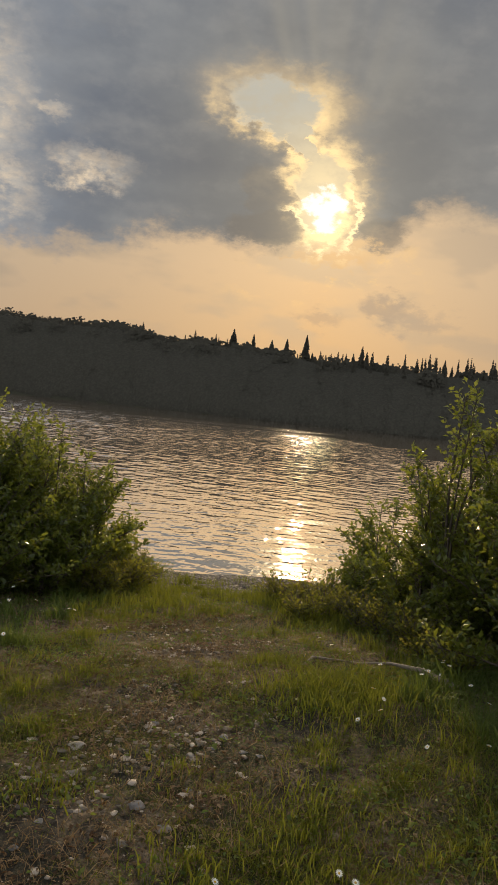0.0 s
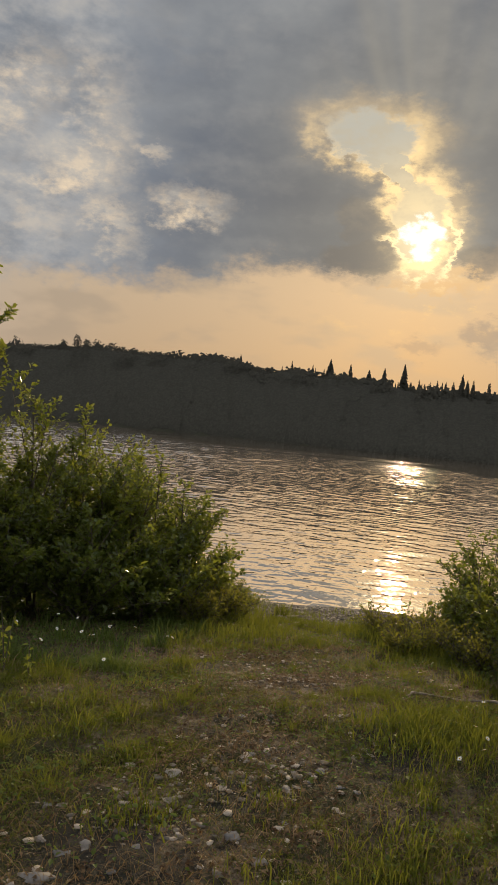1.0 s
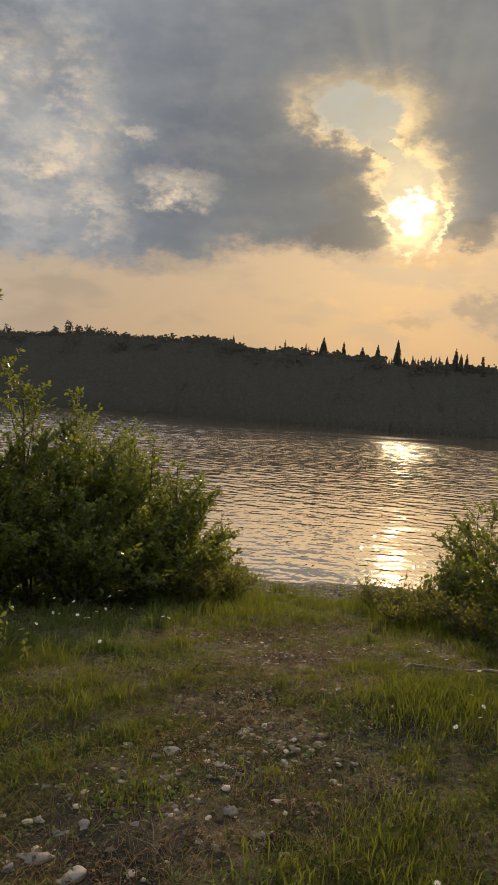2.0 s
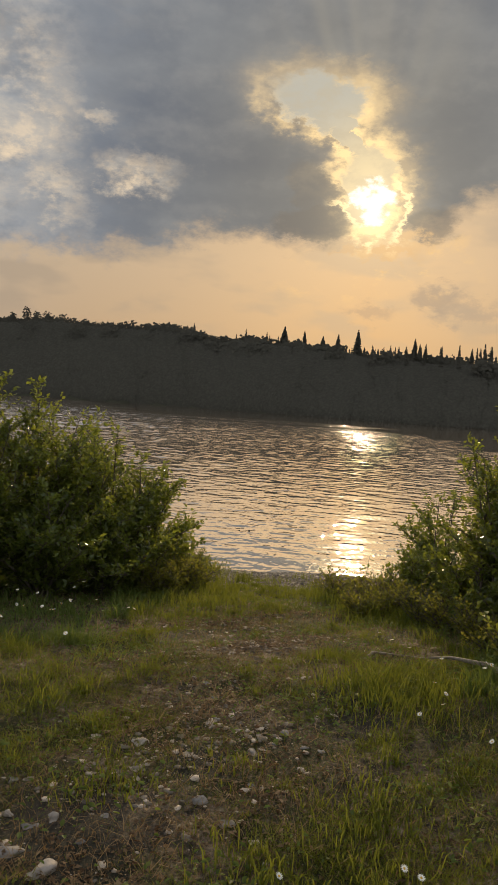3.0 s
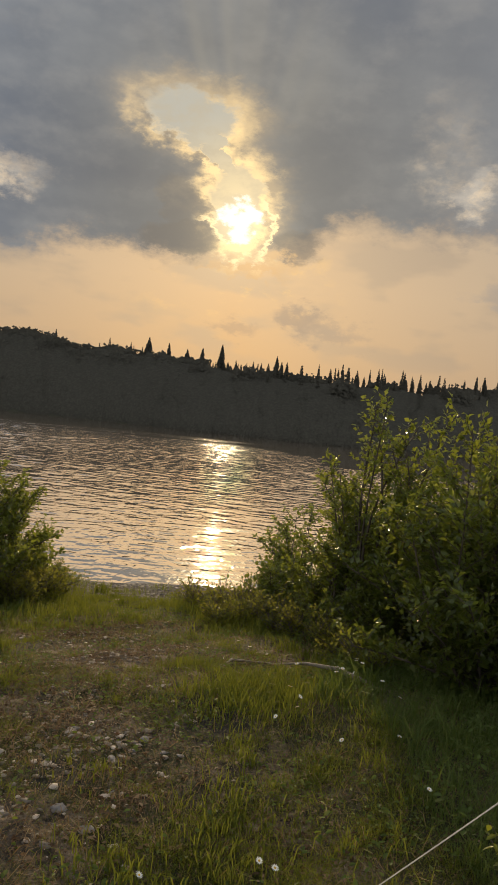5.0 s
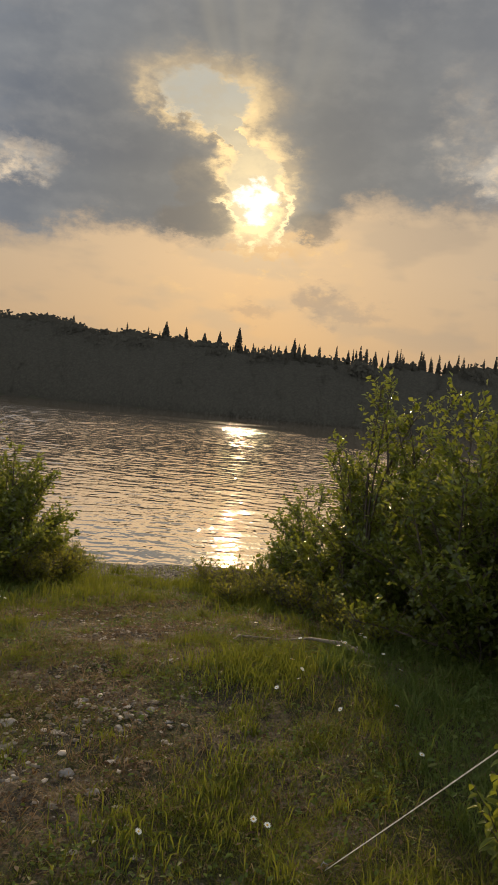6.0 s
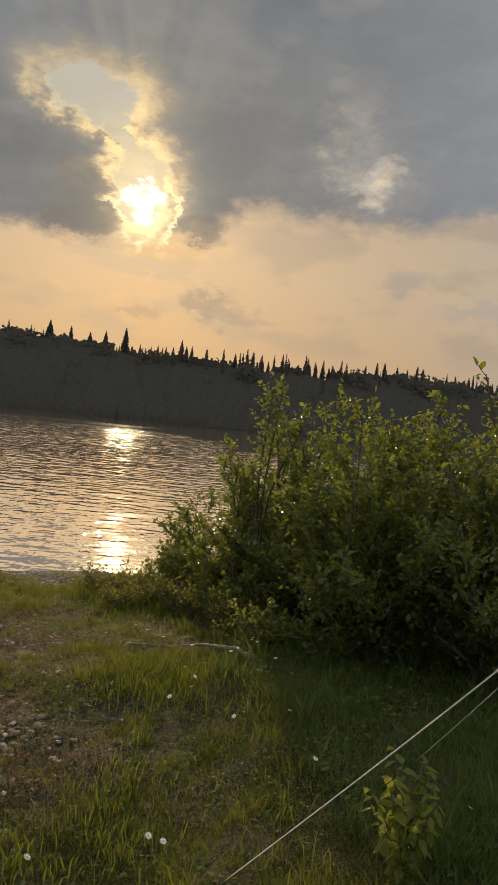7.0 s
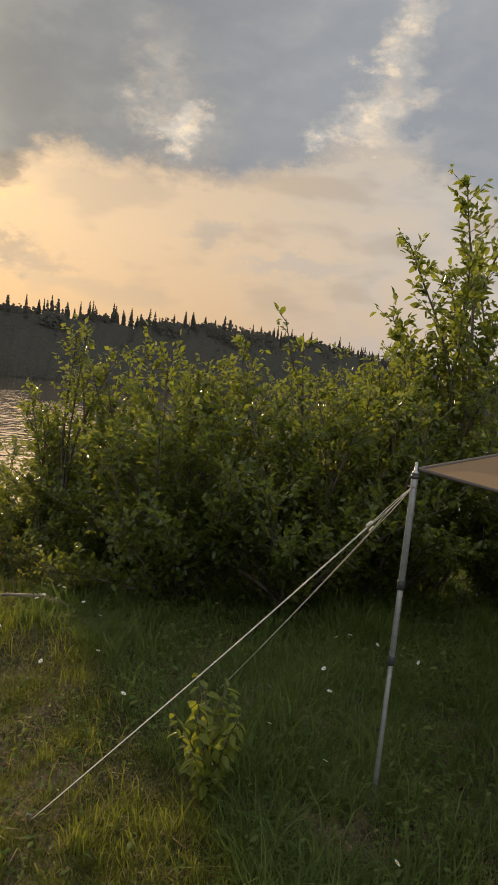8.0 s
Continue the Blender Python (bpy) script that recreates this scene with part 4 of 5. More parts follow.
def grass():
    rng = np.random.default_rng(21)
    P, H, W, L = [], [], [], []
    # single blades all over, then tufts
    x, y = scatter(rng, 150000, -5.5, 8.0, 1.0, 11.0, 1.2)
    t, be = track(x, y), beach(x, y)
    keep = in_view(x, y) & (rng.random(len(x)) < (1 - 0.45 * t) * (1 - 0.97 * be) * patch(x, y))
    x, y, t = x[keep], y[keep], t[keep]
    lush = np.clip(0.5 + 0.6 * wave(x, y, 1.3, 4.0), 0.1, 1) * np.where(x > 0.9, 1.25, np.where(x < -1.0, 1.1, 0.8)) * (1 - 0.68 * t)
    h = (0.025 + 0.085 * lush * rng.random(len(x)) ** 0.9) * np.where((y > 7.2) & (np.abs(x + 0.1) < 1.1), 0.6, 1.0)
    P.append(np.stack([x, y, land(x, y)], 1)), H.append(h), W.append(0.0028 + 0.003 * rng.random(len(x)) + 0.0004 * y), L.append(0.4 + 1.5 * rng.random(len(x)) ** 1.3)
    x, y = scatter(rng, 150000, -2.2, 4.2, 1.1, 5.2, 1.1)
    t = track(x, y)
    keep = in_view(x, y) & (rng.random(len(x)) < (1 - 0.45 * t) * patch(x, y))
    x, y, t = x[keep], y[keep], t[keep]
    h = (0.025 + 0.075 * rng.random(len(x)) ** 1.2 * np.clip(0.8 + 0.6 * wave(x, y, 1.7, 4.5), 0.3, 1.5)) * (1 - 0.4 * t) * np.where(x > 1.2, 1.5, 1.0)
    P.append(np.stack([x, y, land(x, y)], 1)), H.append(h), W.append(0.0022 + 0.003 * rng.random(len(x))), L.append(0.4 + 1.6 * rng.random(len(x)))
    tx, ty = scatter(rng, 4600, -5.0, 7.5, 1.2, 10.5, 1.2)
    tt, tb = track(tx, ty), beach(tx, ty)
    keep = in_view(tx, ty) & (rng.random(len(tx)) < (1 - 0.75 * tt) * (1 - 0.93 * tb) * patch(tx, ty))
    for cx, cy, ct in zip(tx[keep], ty[keep], tt[keep]):
        m = int(18 + 34 * rng.random())
        size = (0.03 + 0.12 * rng.random() ** 1.6 + (0.045 if cx > 0.9 else 0)) * (1 - 0.45 * ct)
        wide = 0.02 + 0.045 * rng.random()
        px, py = cx + rng.normal(0, wide, m), cy + rng.normal(0, wide, m)
        P.append(np.stack([px, py, land(px, py)], 1)), H.append(size * (0.45 + 0.65 * rng.random(m)))
        W.append(0.0036 + 0.004 * rng.random(m) + 0.0004 * py), L.append(0.2 + 1.0 * rng.random(m))
    P, H, W, L = (np.concatenate(v) for v in (P, H, W, L))
    edge = 0.3 * wave(P[:, 0], P[:, 1], 2.0, 3.3)
    # lush growth by the shrubs; the left patch paints their shadow as deeper green
    lush = (P[:, 0] + edge > 1.25) | ((P[:, 0] + edge < -1.15) & (P[:, 1] + edge > 4.8) & (P[:, 1] < 7.5))
    tall = ~lush & (H > 0.075)
    V, F = blades(P[tall], H[tall], W[tall] * 0.72, L[tall], rng)
    low = np.repeat(np.nonzero(~lush & ~tall)[0], 3)
    Q = P[low] + np.concatenate([rng.normal(0, 0.025, (len(low), 2)), np.zeros((len(low), 1))], 1)
    Q[:, 2] = land(Q[:, 0], Q[:, 1])
    V2, F2 = slips(Q, H[low] * (0.6 + 0.7 * rng.random(len(low))), W[low] * 0.75, L[low], rng)
    tagged(part_np("grass", np.concatenate([V, V2]), np.concatenate([F, F2 + len(V)]), GRASS), "patchy green and yellowing grass on the bank", "grass", kind="stuff")
    V, F = blades(P[lush], H[lush] * (0.9 + 0.9 * rng.random(lush.sum())), W[lush] * 0.95, L[lush], rng)
    tagged(part_np("lush_grass", V, F, LUSH), "soft deep green grass along the shrubs, coloured as in their shade", "grass", kind="stuff")
    # dry stalks
    x, y = scatter(rng, 70000, -3.0, 4.0, 1.0, 8.0, 1.2)
    keep = in_view(x, y) & (rng.random(len(x)) < np.clip(0.45 + 0.4 * wave(x, y, 4.1, 51.0), 0.1, 1) + 0.5 * track(x, y))
    x, y = x[keep], y[keep]
    V, F = blades(np.stack([x, y, land(x, y)], 1), 0.02 + 0.06 * rng.random(len(x)) ** 2, 0.002 + 0.0025 * rng.random(len(x)), 1.0 + 2.2 * rng.random(len(x)), rng)
    tagged(part_np("dry_grass", V, F, DRY), "thin dry straw-coloured grass stalks", "grass", kind="stuff")
    # bits of dead leaf and bark
    x, y = scatter(rng, 190000, -2.6, 2.2, 1.1, 7.6, 1.3)
    keep = in_view(x, y) & (rng.random(len(x)) < (0.3 + 0.7 * track(x, y)) * np.clip(0.5 + 0.8 * wave(x, y, 2.6, 41.0), 0.1, 1))
    x, y = x[keep], y[keep]
    n = len(x)
    a = rng.random(n) * 2 * np.pi
    V, F = small_leaves(np.stack([x, y, land(x, y) + 0.002 + 0.012 * rng.random(n)], 1), np.stack([np.cos(a), np.sin(a), 0.25 * rng.normal(0, 1, n)], 1),
                        np.tile([[0, 0, 1.0]], (n, 1)) + rng.normal(0, 0.35, (n, 3)), 0.008 + 0.026 * rng.random(n) ** 2.5, 0.55)
    tagged(part_np("leaf_litter", V, F, LITTER), "reddish-brown and straw-pale bits of dead leaf on the earth", "litter", kind="stuff")
    # low leafy weeds
    x, y = scatter(rng, 85000, -4.0, 5.0, 1.0, 8.5, 1.3)
    keep = in_view(x, y) & (rng.random(len(x)) < np.clip(0.3 + 0.9 * wave(x, y, 3.1, 14.0), 0.06, 1) * (1 - 0.35 * track(x, y)))
    x, y = x[keep], y[keep]
    n = len(x)
    a = rng.random(n) * 2 * np.pi
    V, F = leaves_mesh(np.stack([x, y, land(x, y) + 0.005 + np.where(x > 1.25, 0.12, 0.05) * rng.random(n)], 1), np.stack([np.cos(a), np.sin(a), 0.1 + 0.5 * rng.random(n)], 1),
                       np.tile([[0, 0, 1.0]], (n, 1)) + rng.normal(0, 0.3, (n, 3)), (0.010 + 0.026 * rng.random(n) ** 1.5) * np.where(x > 1.25, 1.25, 1.0), 0.55)
    tagged(part_np("low_weeds", V, F, LUSH), "small low leafy weeds among the grass", "weeds", kind="stuff")


grass()


def tall_grass(tufts):
    rng = np.random.default_rng(44)
    VS, FS, base = [], [], 0
    for x, y, height, spread, count in tufts:
        px, py = x + rng.normal(0, spread, count), y + rng.normal(0, spread, count)
        V, F = blades(np.stack([px, py, land(px, py)], 1), height * (0.5 + 0.6 * rng.random(count)), 0.0045 + 0.003 * rng.random(count), 0.2 + 0.9 * rng.random(count), rng)
        VS.append(V), FS.append(F + base)
        base += len(V)
    tagged(part_np("tall_grass", np.concatenate(VS), np.concatenate(FS), GRASS), "upright tufts of green grass towards the shore", "grass", kind="stuff")


tall_grass(((-0.60, 10.0, 0.20, 0.06, 130), (-1.2, 11.5, 0.3, 0.14, 170), (-0.25, 10.3, 0.13, 0.12, 80), (0.2, 10.9, 0.13, 0.1, 60), (-0.6, 7.3, 0.17, 0.2, 220), (-0.95, 7.0, 0.2, 0.2, 240), (-0.8, 8.0, 0.24, 0.2, 240),
            (-1.0, 8.7, 0.32, 0.2, 240), (-0.45, 7.9, 0.15, 0.2, 160), (-1.2, 9.6, 0.34, 0.2, 180), (0.4, 8.3, 0.22, 0.22, 220), (0.7, 7.8, 0.26, 0.22, 240), (0.95, 7.3, 0.26, 0.22, 240), (0.75, 6.9, 0.16, 0.2, 160),
            (1.0, 8.6, 0.34, 0.2, 180), (0.35, 2.75, 0.10, 0.1, 130), (0.02, 2.45, 0.11, 0.12, 150), (-0.12, 2.62, 0.08, 0.1, 90), (0.4, 3.15, 0.10, 0.1, 130), (0.55, 2.95, 0.08, 0.1, 90),
            (0.5, 4.25, 0.17, 0.16, 260), (0.75, 4.45, 0.17, 0.18, 260), (0.95, 4.2, 0.15, 0.2, 200), (0.62, 4.0, 0.13, 0.14, 180), (-0.72, 2.95, 0.09, 0.07, 90), (-0.6, 3.05, 0.08, 0.07, 70), (-0.2, 3.25, 0.07, 0.09, 90)))


# ---- stones ----
def stone_shape(rng, subdiv, rough=0.42):
    bm = bmesh.new()
    bmesh.ops.create_icosphere(bm, subdivisions=subdiv, radius=1.0)
    off = Vector(rng.random(3) * 50)
    cut = [Vector(rng.normal(0, 1, 3)).normalized() for _ in range(8)]
    for v in bm.verts:
        n = v.co.normalized()
        d = 1 + rough * noise.noise(n * 1.3 + off) + rough * 0.4 * noise.noise(n * 3.4 + off)
        for c in cut:
            k = n.dot(c)
            if k > 0.55:
                d *= 0.55 / k * 0.85 + 0.15
        v.co = n * d
    return bm


def stone(x, y, w, d, h, turn, label="pale rounded stone half sunk in the track"):
    rng = np.random.default_rng(int(abs(x) * 977 + y * 1013 + w * 5000))
    bm = stone_shape(rng, 3)
    bmesh.ops.scale(bm, vec=(w / 2, d / 2, h * 0.42), verts=bm.verts)
    me = bpy.data.meshes.new("stone")
    for f in bm.faces:
        f.smooth = True
    bm.to_mesh(me)
    bm.free()
    me.materials.append(ROCK)
    ob = tagged(new("stone", me), label, "stone", "stones on the track")
    ob.matrix_world = pose(x, y, float(land(x, y)) - h * 0.04, random.uniform(-8, 8), random.uniform(-8, 8), turn)


for x, y, w, d, h, turn in ((-0.62, 3.40, 0.10, 0.08, 0.055, 10), (-0.285, 2.96, 0.075, 0.07, 0.06, 40), (-0.096, 3.124, 0.045, 0.035, 0.03, 0), (0.04, 3.67, 0.07, 0.055, 0.045, 60),
                            (-0.69, 3.15, 0.095, 0.06, 0.035, -8), (-0.89, 2.53, 0.165, 0.11, 0.095, 20), (-0.74, 2.43, 0.13, 0.10, 0.09, 70), (-0.88, 2.30, 0.12, 0.1, 0.07, 0),
                            (-0.87, 2.71, 0.07, 0.055, 0.06, 30), (-0.80, 2.75, 0.065, 0.055, 0.06, 15), (-0.18, 2.83, 0.10, 0.07, 0.06, 0), (-0.01, 3.56, 0.06, 0.05, 0.04, 20),
                            (0.13, 3.52, 0.07, 0.05, 0.035, -15), (-0.1, 3.47, 0.075, 0.06, 0.05, 5), (0.2, 3.5, 0.05, 0.04, 0.03, 0), (-0.41, 4.24, 0.075, 0.055, 0.04, 12),
                            (-0.49, 4.32, 0.06, 0.05, 0.04, 45), (-0.58, 4.66, 0.065, 0.05, 0.04, 0), (-0.35, 4.04, 0.06, 0.045, 0.03, 33), (-0.97, 2.76, 0.05, 0.045, 0.05, 0),
                            (-0.95, 2.45, 0.06, 0.05, 0.05, 10), (0.30, 4.1, 0.05, 0.04, 0.03, 0), (0.36, 4.9, 0.06, 0.04, 0.03, 0), (0.28, 5.0, 0.07, 0.05, 0.03, 0),
                            (-0.66, 2.62, 0.06, 0.05, 0.04, 0), (-0.62, 2.78, 0.045, 0.04, 0.03, 0), (-1.05, 3.0, 0.05, 0.04, 0.03, 0), (-0.3, 3.75, 0.045, 0.04, 0.03, 80)):
    stone(x, y, w, d, h, turn)


def pebbles(name, label, xs, ys, sizes, seed, mat):
    rng = np.random.default_rng(seed)
    bm = bmesh.new()
    bmesh.ops.create_icosphere(bm, subdivisions=1, radius=1.0)
    base = np.array([v.co for v in bm.verts])
    tri = np.array([[v.index for v in f.verts] for f in bm.faces])
    bm.free()
    n, k = len(xs), len(base)
    r = base[None] * (0.7 + 0.6 * rng.random((n, k, 1))) * np.stack([sizes * (0.4 + 0.25 * rng.random(n)), sizes * (0.35 + 0.2 * rng.random(n)), sizes * (0.12 + 0.13 * rng.random(n))], 1)[:, None]
    a = rng.random(n) * 2 * np.pi
    c, s = np.cos(a)[:, None], np.sin(a)[:, None]
    V = np.stack([r[..., 0] * c - r[..., 1] * s + xs[:, None], r[..., 0] * s + r[..., 1] * c + ys[:, None], r[..., 2] + (land(xs, ys) + sizes * 0.01)[:, None]], -1).reshape(-1, 3)
    F = (np.arange(n)[:, None, None] * k + tri[None]).reshape(-1, 3)
    tagged(part_np(name, V, F, mat, smooth=False), label, "gravel", kind="stuff")


def gravel():
    rng = np.random.default_rng(33)
    x, y = scatter(rng, 55000, -2.6, 1.0, 1.2, 7.5, 1.2)
    keep = in_view(x, y) & (rng.random(len(x)) < track(x, y) * np.clip(0.22 + 0.45 * wave(x, y, 2.2, 12.0) + 0.4 * wave(x, y, 6.1, 15.0), 0.04, 1) * np.where(y < 2.9, 0.45, 1.0) * np.where((x > -0.6) & (x < 0.55) & (y > 3.3) & (y < 5.3), 1.5, 1.0))
    x, y = x[keep], y[keep]
    pebbles("track_gravel", "small pale pebbles strewn on the earth track", x, y, 0.007 + 0.046 * rng.random(len(x)) ** 7.0, 5, PEBBLE)
    x, y = scatter(rng, 1500, -2.4, 3.2, 1.2, 6.0, 1.2)
    x, y = x[in_view(x, y)], y[in_view(x, y)]
    pebbles("soil_crumbs", "dark crumbs of earth and bits of bark on the ground", x, y, 0.006 + 0.028 * rng.random(len(x)) ** 3.0, 7, CRUMB)
    x, y = scatter(rng, 6500, -2.2, 1.6, 8.6, 12.8)
    keep = rng.random(len(x)) < beach(x, y)
    x, y = x[keep], y[keep]
    pebbles("shore_gravel", "grey-brown gravel along the water's edge", x, y, 0.02 + 0.06 * rng.random(len(x)) ** 2.2, 6, SHORE)


gravel()


# ---- flowers and small plants ----
def daisy_kind():
    """One daisy with its stalk, disc and ray petals."""
    ob = thing("daisy", label="white daisy with a yellow disc on a thin stalk", category="flower", group="daisies in the grass")
    h = 0.2
    v, f = tubes([np.array([(0, 0, -0.02), (0.008, 0, h * 0.5), (0, 0, h)])], [np.array([0.0016, 0.0014, 0.0012])], 4)
    part_np("stalk", v, f, GRASS, ob)
    disc = part("disc", turned([(0.0045, h - 0.001), (0.0062, h + 0.002), (0.0045, h + 0.0045), (0.001, h + 0.0055)], 8), DISC, ob, "yellow flower disc")
    n = 12
    a = np.arange(n) * 2 * np.pi / n
    out = np.stack([np.cos(a), np.sin(a), np.full(n, 0.12)], 1)
    for i in range(n):
        v, f = leaves_mesh(np.array([[0, 0, h + 0.001]]) + out[i:i + 1] * 0.004, out[i:i + 1], np.array([[0, 0, 1.0]]), np.array([0.019]), 0.36, 0.03)
        part_np("petal", v, f, PETAL, ob)
    ob.scale = (0.62, 0.62, 0.88)
    return ob


DAISIES = [(1.19, 3.45), (1.17, 3.03), (1.6, 2.47), (2.51, 3.18), (2.58, 3.19), (2.69, 3.29), (1.98, 2.54), (1.55, 1.66), (1.67, 2.15), (3.0, 2.95), (2.31, 2.92),
           (-2.57, 5.89), (-2.51, 5.97), (-2.13, 5.36), (-1.98, 5.27), (-1.99, 5.62), (-1.87, 5.33), (-1.73, 5.54), (-1.65, 5.47), (-1.52, 5.65), (-1.57, 5.02), (-1.48, 4.94),
           (-1.38, 5.02), (-1.37, 5.22), (-1.38, 4.69), (-1.4, 4.83), (-1.57, 4.75), (-1.2, 4.35), (-1.77, 4.43), (-1.09, 5.08)]
DAISIES += [(0.39, 2.54), (0.44, 2.4), (-0.04, 2.38), (0.69, 4.94), (0.77, 4.62), (0.76, 3.98), (0.85, 3.75), (1.15, 4.33), (1.4, 4.28), (1.36, 4.07), (1.09, 4.3), (1.33, 4.6), (1.07, 3.57), (0.7, 5.07), (1.36, 4.93), (1.18, 4.51), (1.4, 4.9), (0.77, 4.05), (0.74, 3.74), (0.94, 4.46), (0.63, 5.18), (1.36, 4.72), (1.13, 4.84), (-1.01, 5.05), (-1.58, 5.91)]


def daisies():
    rng = np.random.default_rng(8)
    first = daisy_kind()
    for i, (x, y) in enumerate(DAISIES):
        m = pose(x, y, float(land(x, y)) + (0.11 if x < -1 else 0.10 if x > 1.9 else 0.02) - 0.03 * rng.random(), rng.normal(0, 24), rng.normal(0, 24), rng.random() * 360)
        if i:
            copy_thing(first, m)
        else:
            first.matrix_basis = m @ Matrix.Diagonal((*first.scale, 1))


daisies()


def leaf_mesh(name, length, mat, width=0.5):
    v, f = leaves_mesh(np.array([[0.0, 0, 0]]), np.array([[1.0, 0, 0]]), np.array([[0, 0, 1.0]]), np.array([length]), width, 0.14)
    return mesh_of(name, v, f, mat)


def seedling(x, y, height, stems, leaves, size, mat, label, spread=0.12, name="seedling"):
    """A small plant whose leaves can be told apart one by one."""
    rng = np.random.default_rng(int(abs(x) * 911 + y * 77))
    ob = thing(name, (x, y, float(land(x, y))), label, "plant", "small plants by the track")
    me = leaf_mesh("leaf", size, mat)
    for s in range(stems):
        a = rng.random() * 6.28
        h = height * (0.6 + 0.4 * rng.random()) if s else height
        tip = np.array([math.cos(a) * spread * (0.3 + rng.random()), math.sin(a) * spread * (0.3 + rng.random()), h])
        t = np.linspace(0, 1, 7)[:, None]
        line = np.array([0, 0, -0.03]) * (1 - t) + tip * np.array([1, 1, 1]) * t ** np.array([1.6, 1.6, 0.95])
        v, f = tubes([line], [np.linspace(0.004, 0.0015, 7)], 5)
        part_np("stem", v, f, BARK, ob)
        for k in range(leaves):
            q = 0.08 + 0.92 * (k + rng.random() * 0.6) / leaves
            p = [np.interp(q, t[:, 0], line[:, c]) for c in range(3)]
            lf = new("leaf", me)
            lf.parent = ob
            lf.matrix_basis = pose(*p, rng.normal(0, 25), rng.normal(28, 25), k * 137.5 + rng.normal(0, 15)) @ Matrix.Scale(0.6 + 0.6 * rng.random(), 4)


seedling(1.31, 2.26, 0.43, 22, 20, 0.06, SAPLING_LEAF, "young yellow-green seedling with drooping leaves in the grass", 0.17)
seedling(-1.9, 4.47, 0.42, 3, 10, 0.05, SAPLING_LEAF, "leafy pale green weed at the edge of the grass", 0.08)
seedling(-1.72, 4.4, 0.22, 3, 8, 0.045, SAPLING_LEAF, "low leafy green weed at the edge of the grass", 0.1)
seedling(0.8, 8.4, 0.5, 3, 9, 0.075, SHRUB_LEAF, "dark leafy shoot standing against the water", 0.1)
seedling(0.99, 8.35, 0.4, 3, 8, 0.075, SHRUB_LEAF, "dark leafy shoot standing against the water", 0.12)
seedling(1.12, 8.2, 0.36, 3, 8, 0.07, SHRUB_LEAF, "dark leafy shoot standing against the water", 0.12)


def dead_branch():
    pts = np.array([(0.50, 5.1, -0.10), (0.60, 5.25, -0.06), (0.76, 5.32, -0.085), (0.93, 5.28, -0.08), (1.1, 5.15, -0.02), (1.27, 4.88, 0.035), (1.42, 4.62, 0.03)])
    v, f = tubes([pts], [np.array([0.010, 0.011, 0.007, 0.006, 0.010, 0.018, 0.021])], 7)
    ob = part_np("dead_branch", v, f, bark_material("bleached_wood", (0.085, 0.066, 0.05), (0.26, 0.21, 0.16)), smooth=True)
    tagged(ob, "bent bleached dead branch lying in the grass", "branch")


dead_branch()


# ---- the shelter's corner ----
POLE = (1.965, 2.10)


def tarp_pole():
    ob = thing("tarp_pole", (POLE[0] - 0.017, POLE[1] + 0.009, float(land(*POLE)) - 0.01), "dull grey aluminium telescopic pole with black clamps", "pole")
    ob.rotation_euler = Vector((0.017, -0.009, 1.30)).to_track_quat("Z", "Y").to_euler()
    part("lower_tube", turned([(0.0085, 0.0), (0.0095, 0.004), (0.0095, 0.60), (0.0085, 0.602)], 20), ALLOY, ob)
    part("middle_tube", turned([(0.0105, 0.59), (0.0112, 0.592), (0.0112, 0.89), (0.0105, 0.892)], 20), ALLOY, ob)
    part("upper_tube", turned([(0.0120, 0.88), (0.0128, 0.882), (0.0128, 1.285), (0.0115, 1.29)], 20), ALLOY, ob)
    for z in (0.565, 0.86):
        c = part("clamp", turned([(0.0132, z), (0.0155, z + 0.003), (0.0155, z + 0.034), (0.0132, z + 0.037)], 16), BLACK, ob, "black plastic clamp")
        bm = bmesh.new()
        bmesh.ops.create_cube(bm, size=1.0, matrix=Matrix.Translation((0.017, -0.005, z + 0.018)) @ Matrix.Diagonal((0.014, 0.012, 0.026, 1)))
        bmesh.ops.bevel(bm, geom=bm.edges[:], offset=0.002, segments=1, affect="EDGES")
        part("lever", bm, BLACK, c)
    part("cap", turned([(0.0132, 1.285), (0.0165, 1.29), (0.0165, 1.297), (0.011, 1.303)], 16), BLACK, ob, "black pole cap")
    part("spigot", turned([(0.014, 1.303), (0.012, 1.311), (0.006, 1.318), (0.0055, 1.345), (0.003, 1.35)], 12), ALLOY, ob, "pale metal spigot")


tarp_pole()


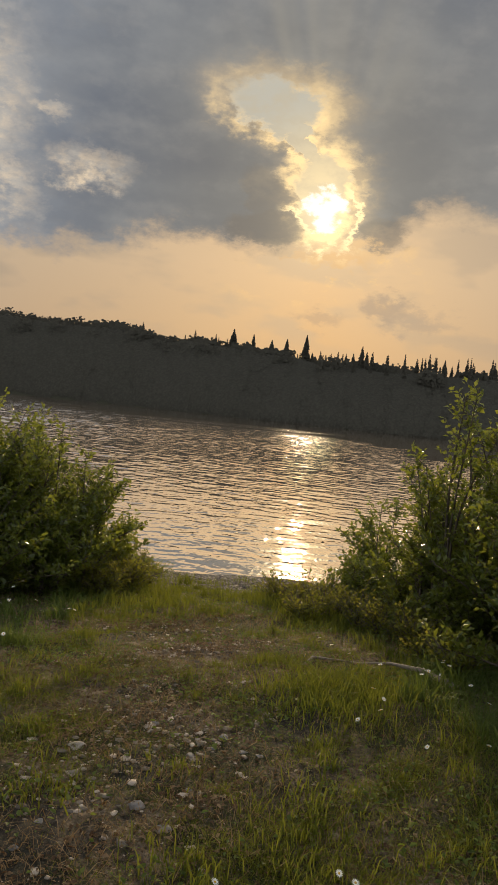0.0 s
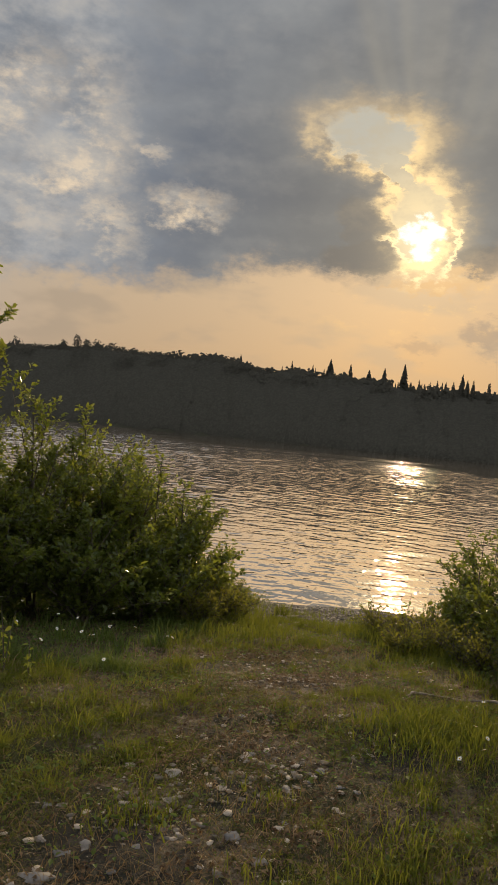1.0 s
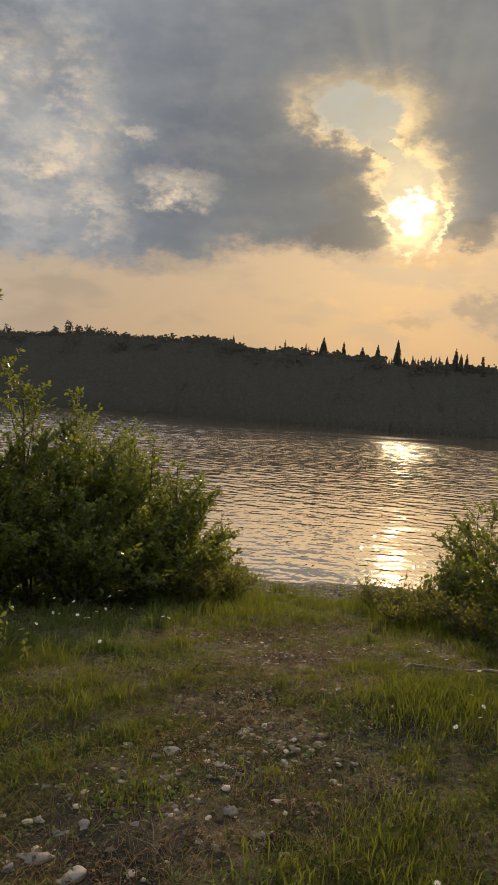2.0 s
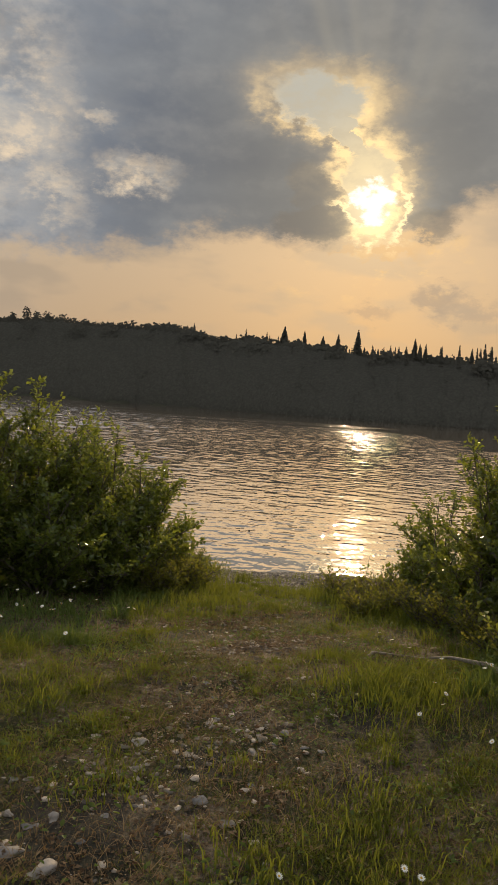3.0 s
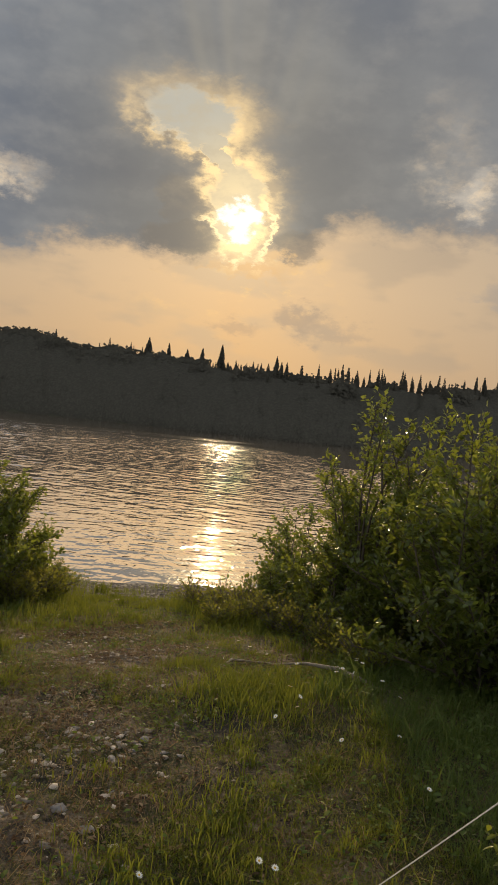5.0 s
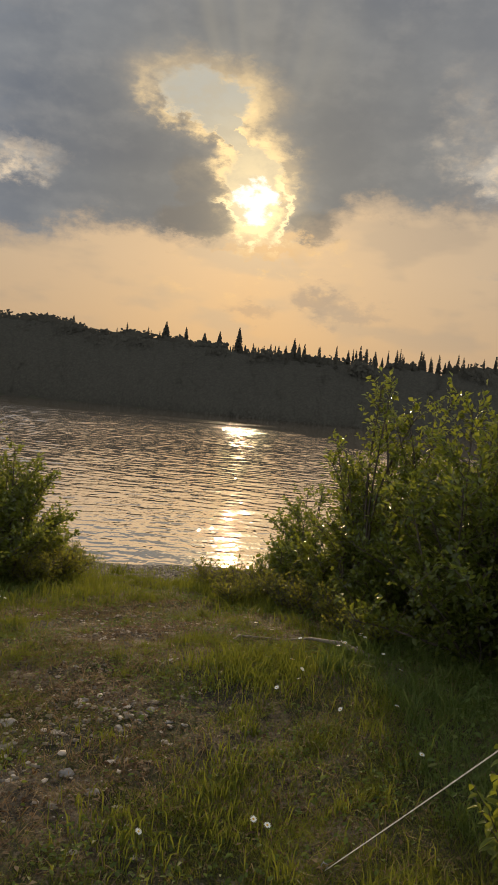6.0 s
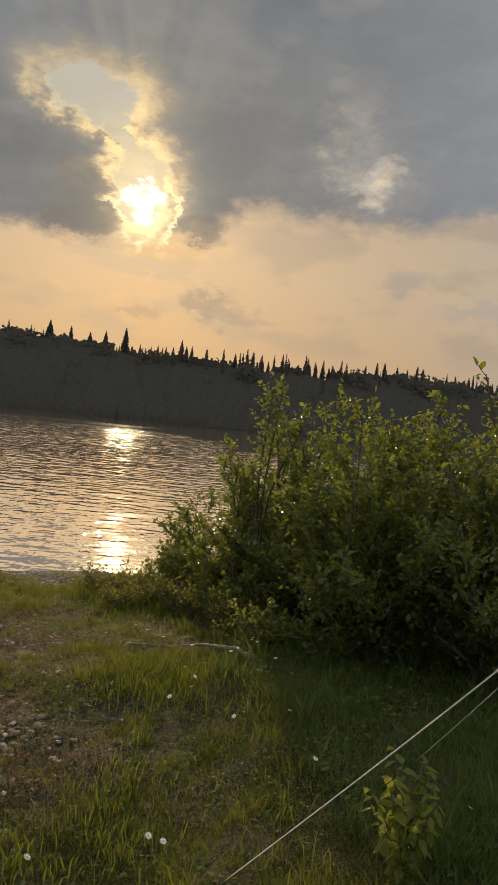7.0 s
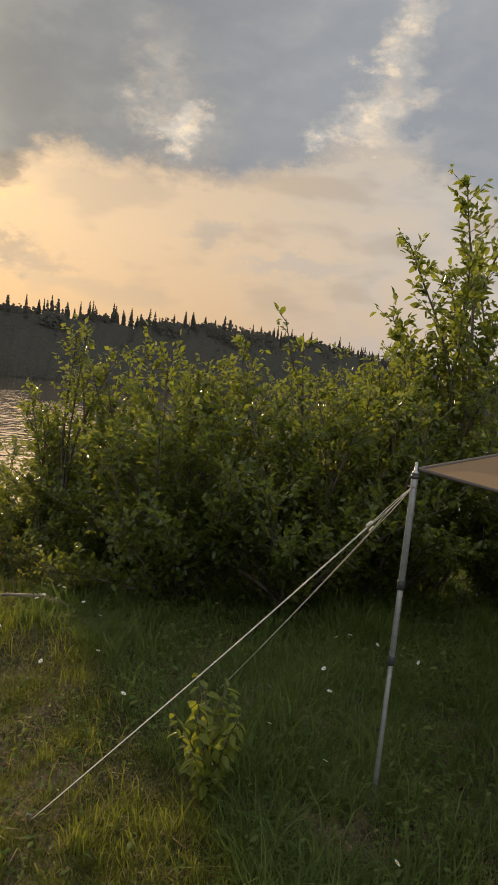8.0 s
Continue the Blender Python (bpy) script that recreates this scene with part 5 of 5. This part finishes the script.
def guy_rope(peg, slide):
    top = Vector((POLE[0] - 0.012, POLE[1] - 0.005, 1.235))
    end = Vector((*peg, float(land(*peg)) - 0.005))
    run = (end - top)
    side = run.cross(Vector((0, 0, 1))).normalized()
    ob = thing("guy_rope", top, "taut pale cord looped from the pole to a peg", "rope", "guy ropes of the shelter")
    t = np.linspace(0, 1, 40)
    for sgn in (-1, 1):
        gap = np.where(t < slide, 0.003 + 0.006 * np.sin(np.pi * t / slide), 0.0045 * (1 - 0.7 * t))
        sag = -0.012 * np.sin(np.pi * t)
        pts = np.array([tuple(run * a + side * sgn * g_ + Vector((0, 0, s_))) for a, g_, s_ in zip(t, gap, sag)])
        v, f = tubes([pts], [np.full(40, 0.0014)], 6)
        part_np("strand", v, f, CORD, ob, smooth=True)
    bm = bmesh.new()
    bmesh.ops.create_cube(bm, size=1.0, matrix=run.to_track_quat("X", "Z").to_matrix().to_4x4() @ Matrix.Diagonal((0.034, 0.012, 0.014, 1)))
    bmesh.ops.bevel(bm, geom=bm.edges[:], offset=0.004, segments=2, affect="EDGES")
    bmesh.ops.translate(bm, vec=run * slide, verts=bm.verts)
    part("slider", bm, CORD, ob, "pale cord slider")
    ring = [(0.016 * math.cos(a), 0.016 * math.sin(a), 0.002) for a in np.linspace(0, 6.283, 17)]
    v, f = tubes([np.array(ring)], [np.full(17, 0.0025)], 6)
    part_np("knot", v, f, CORD, ob, smooth=True)
    p = thing("tent_peg", end, "thin metal peg driven into the ground", "peg", "tent pegs")
    d = Vector((run.x, run.y, 0)).normalized()
    pts = np.array([tuple(d * a + Vector((0, 0, b))) for a, b in ((-0.012, 0.012), (-0.016, 0.03), (0.0, 0.036), (0.008, 0.02), (-0.05, -0.12))])
    v, f = tubes([pts], [np.full(5, 0.003)], 6)
    part_np("rod", v, f, ALLOY, p, smooth=True)


guy_rope((0.68, 2.36), 0.12)
guy_rope((1.80, 3.245), 0.16)


def tarp():
    ob = thing("tarp", (POLE[0] + 0.012, POLE[1], 1.302), "taut tan canvas tarp with a dark hem", "tarp")
    u, w = np.array([0.886, 0.49, 0.034]) * 2.6, np.array([0.19, -0.21, -0.042]) * 8
    n = 24
    V = []
    for layer in (0.0, -0.003):
        for i in range(n + 1):
            for j in range(n + 1):
                a, b = i / n, j / n
                sag = -0.10 * math.sin(math.pi * a) * math.sin(math.pi * b) + 0.006 * math.sin(a * 17) * math.sin(b * 9)
                V.append(u * a * (1 - 0.06 * math.sin(math.pi * b)) + w * b * (1 - 0.06 * math.sin(math.pi * a)) + np.array([0, 0, sag + layer]))
    F, k = [], (n + 1) * (n + 1)
    for i in range(n):
        for j in range(n):
            q = i * (n + 1) + j
            F += [(q, q + 1, q + n + 2, q + n + 1), (k + q, k + q + n + 1, k + q + n + 2, k + q + 1)]
    part_np("sheet", np.array(V), np.array(F), CANVAS, ob, smooth=True)
    for edge in ([V[i * (n + 1)] for i in range(n + 1)], [V[j] for j in range(n + 1)]):
        v, f = tubes([np.array(edge)], [np.full(n + 1, 0.008)], 6)
        part_np("hem", v, f, HEM, ob, "dark webbing hem")


tarp()
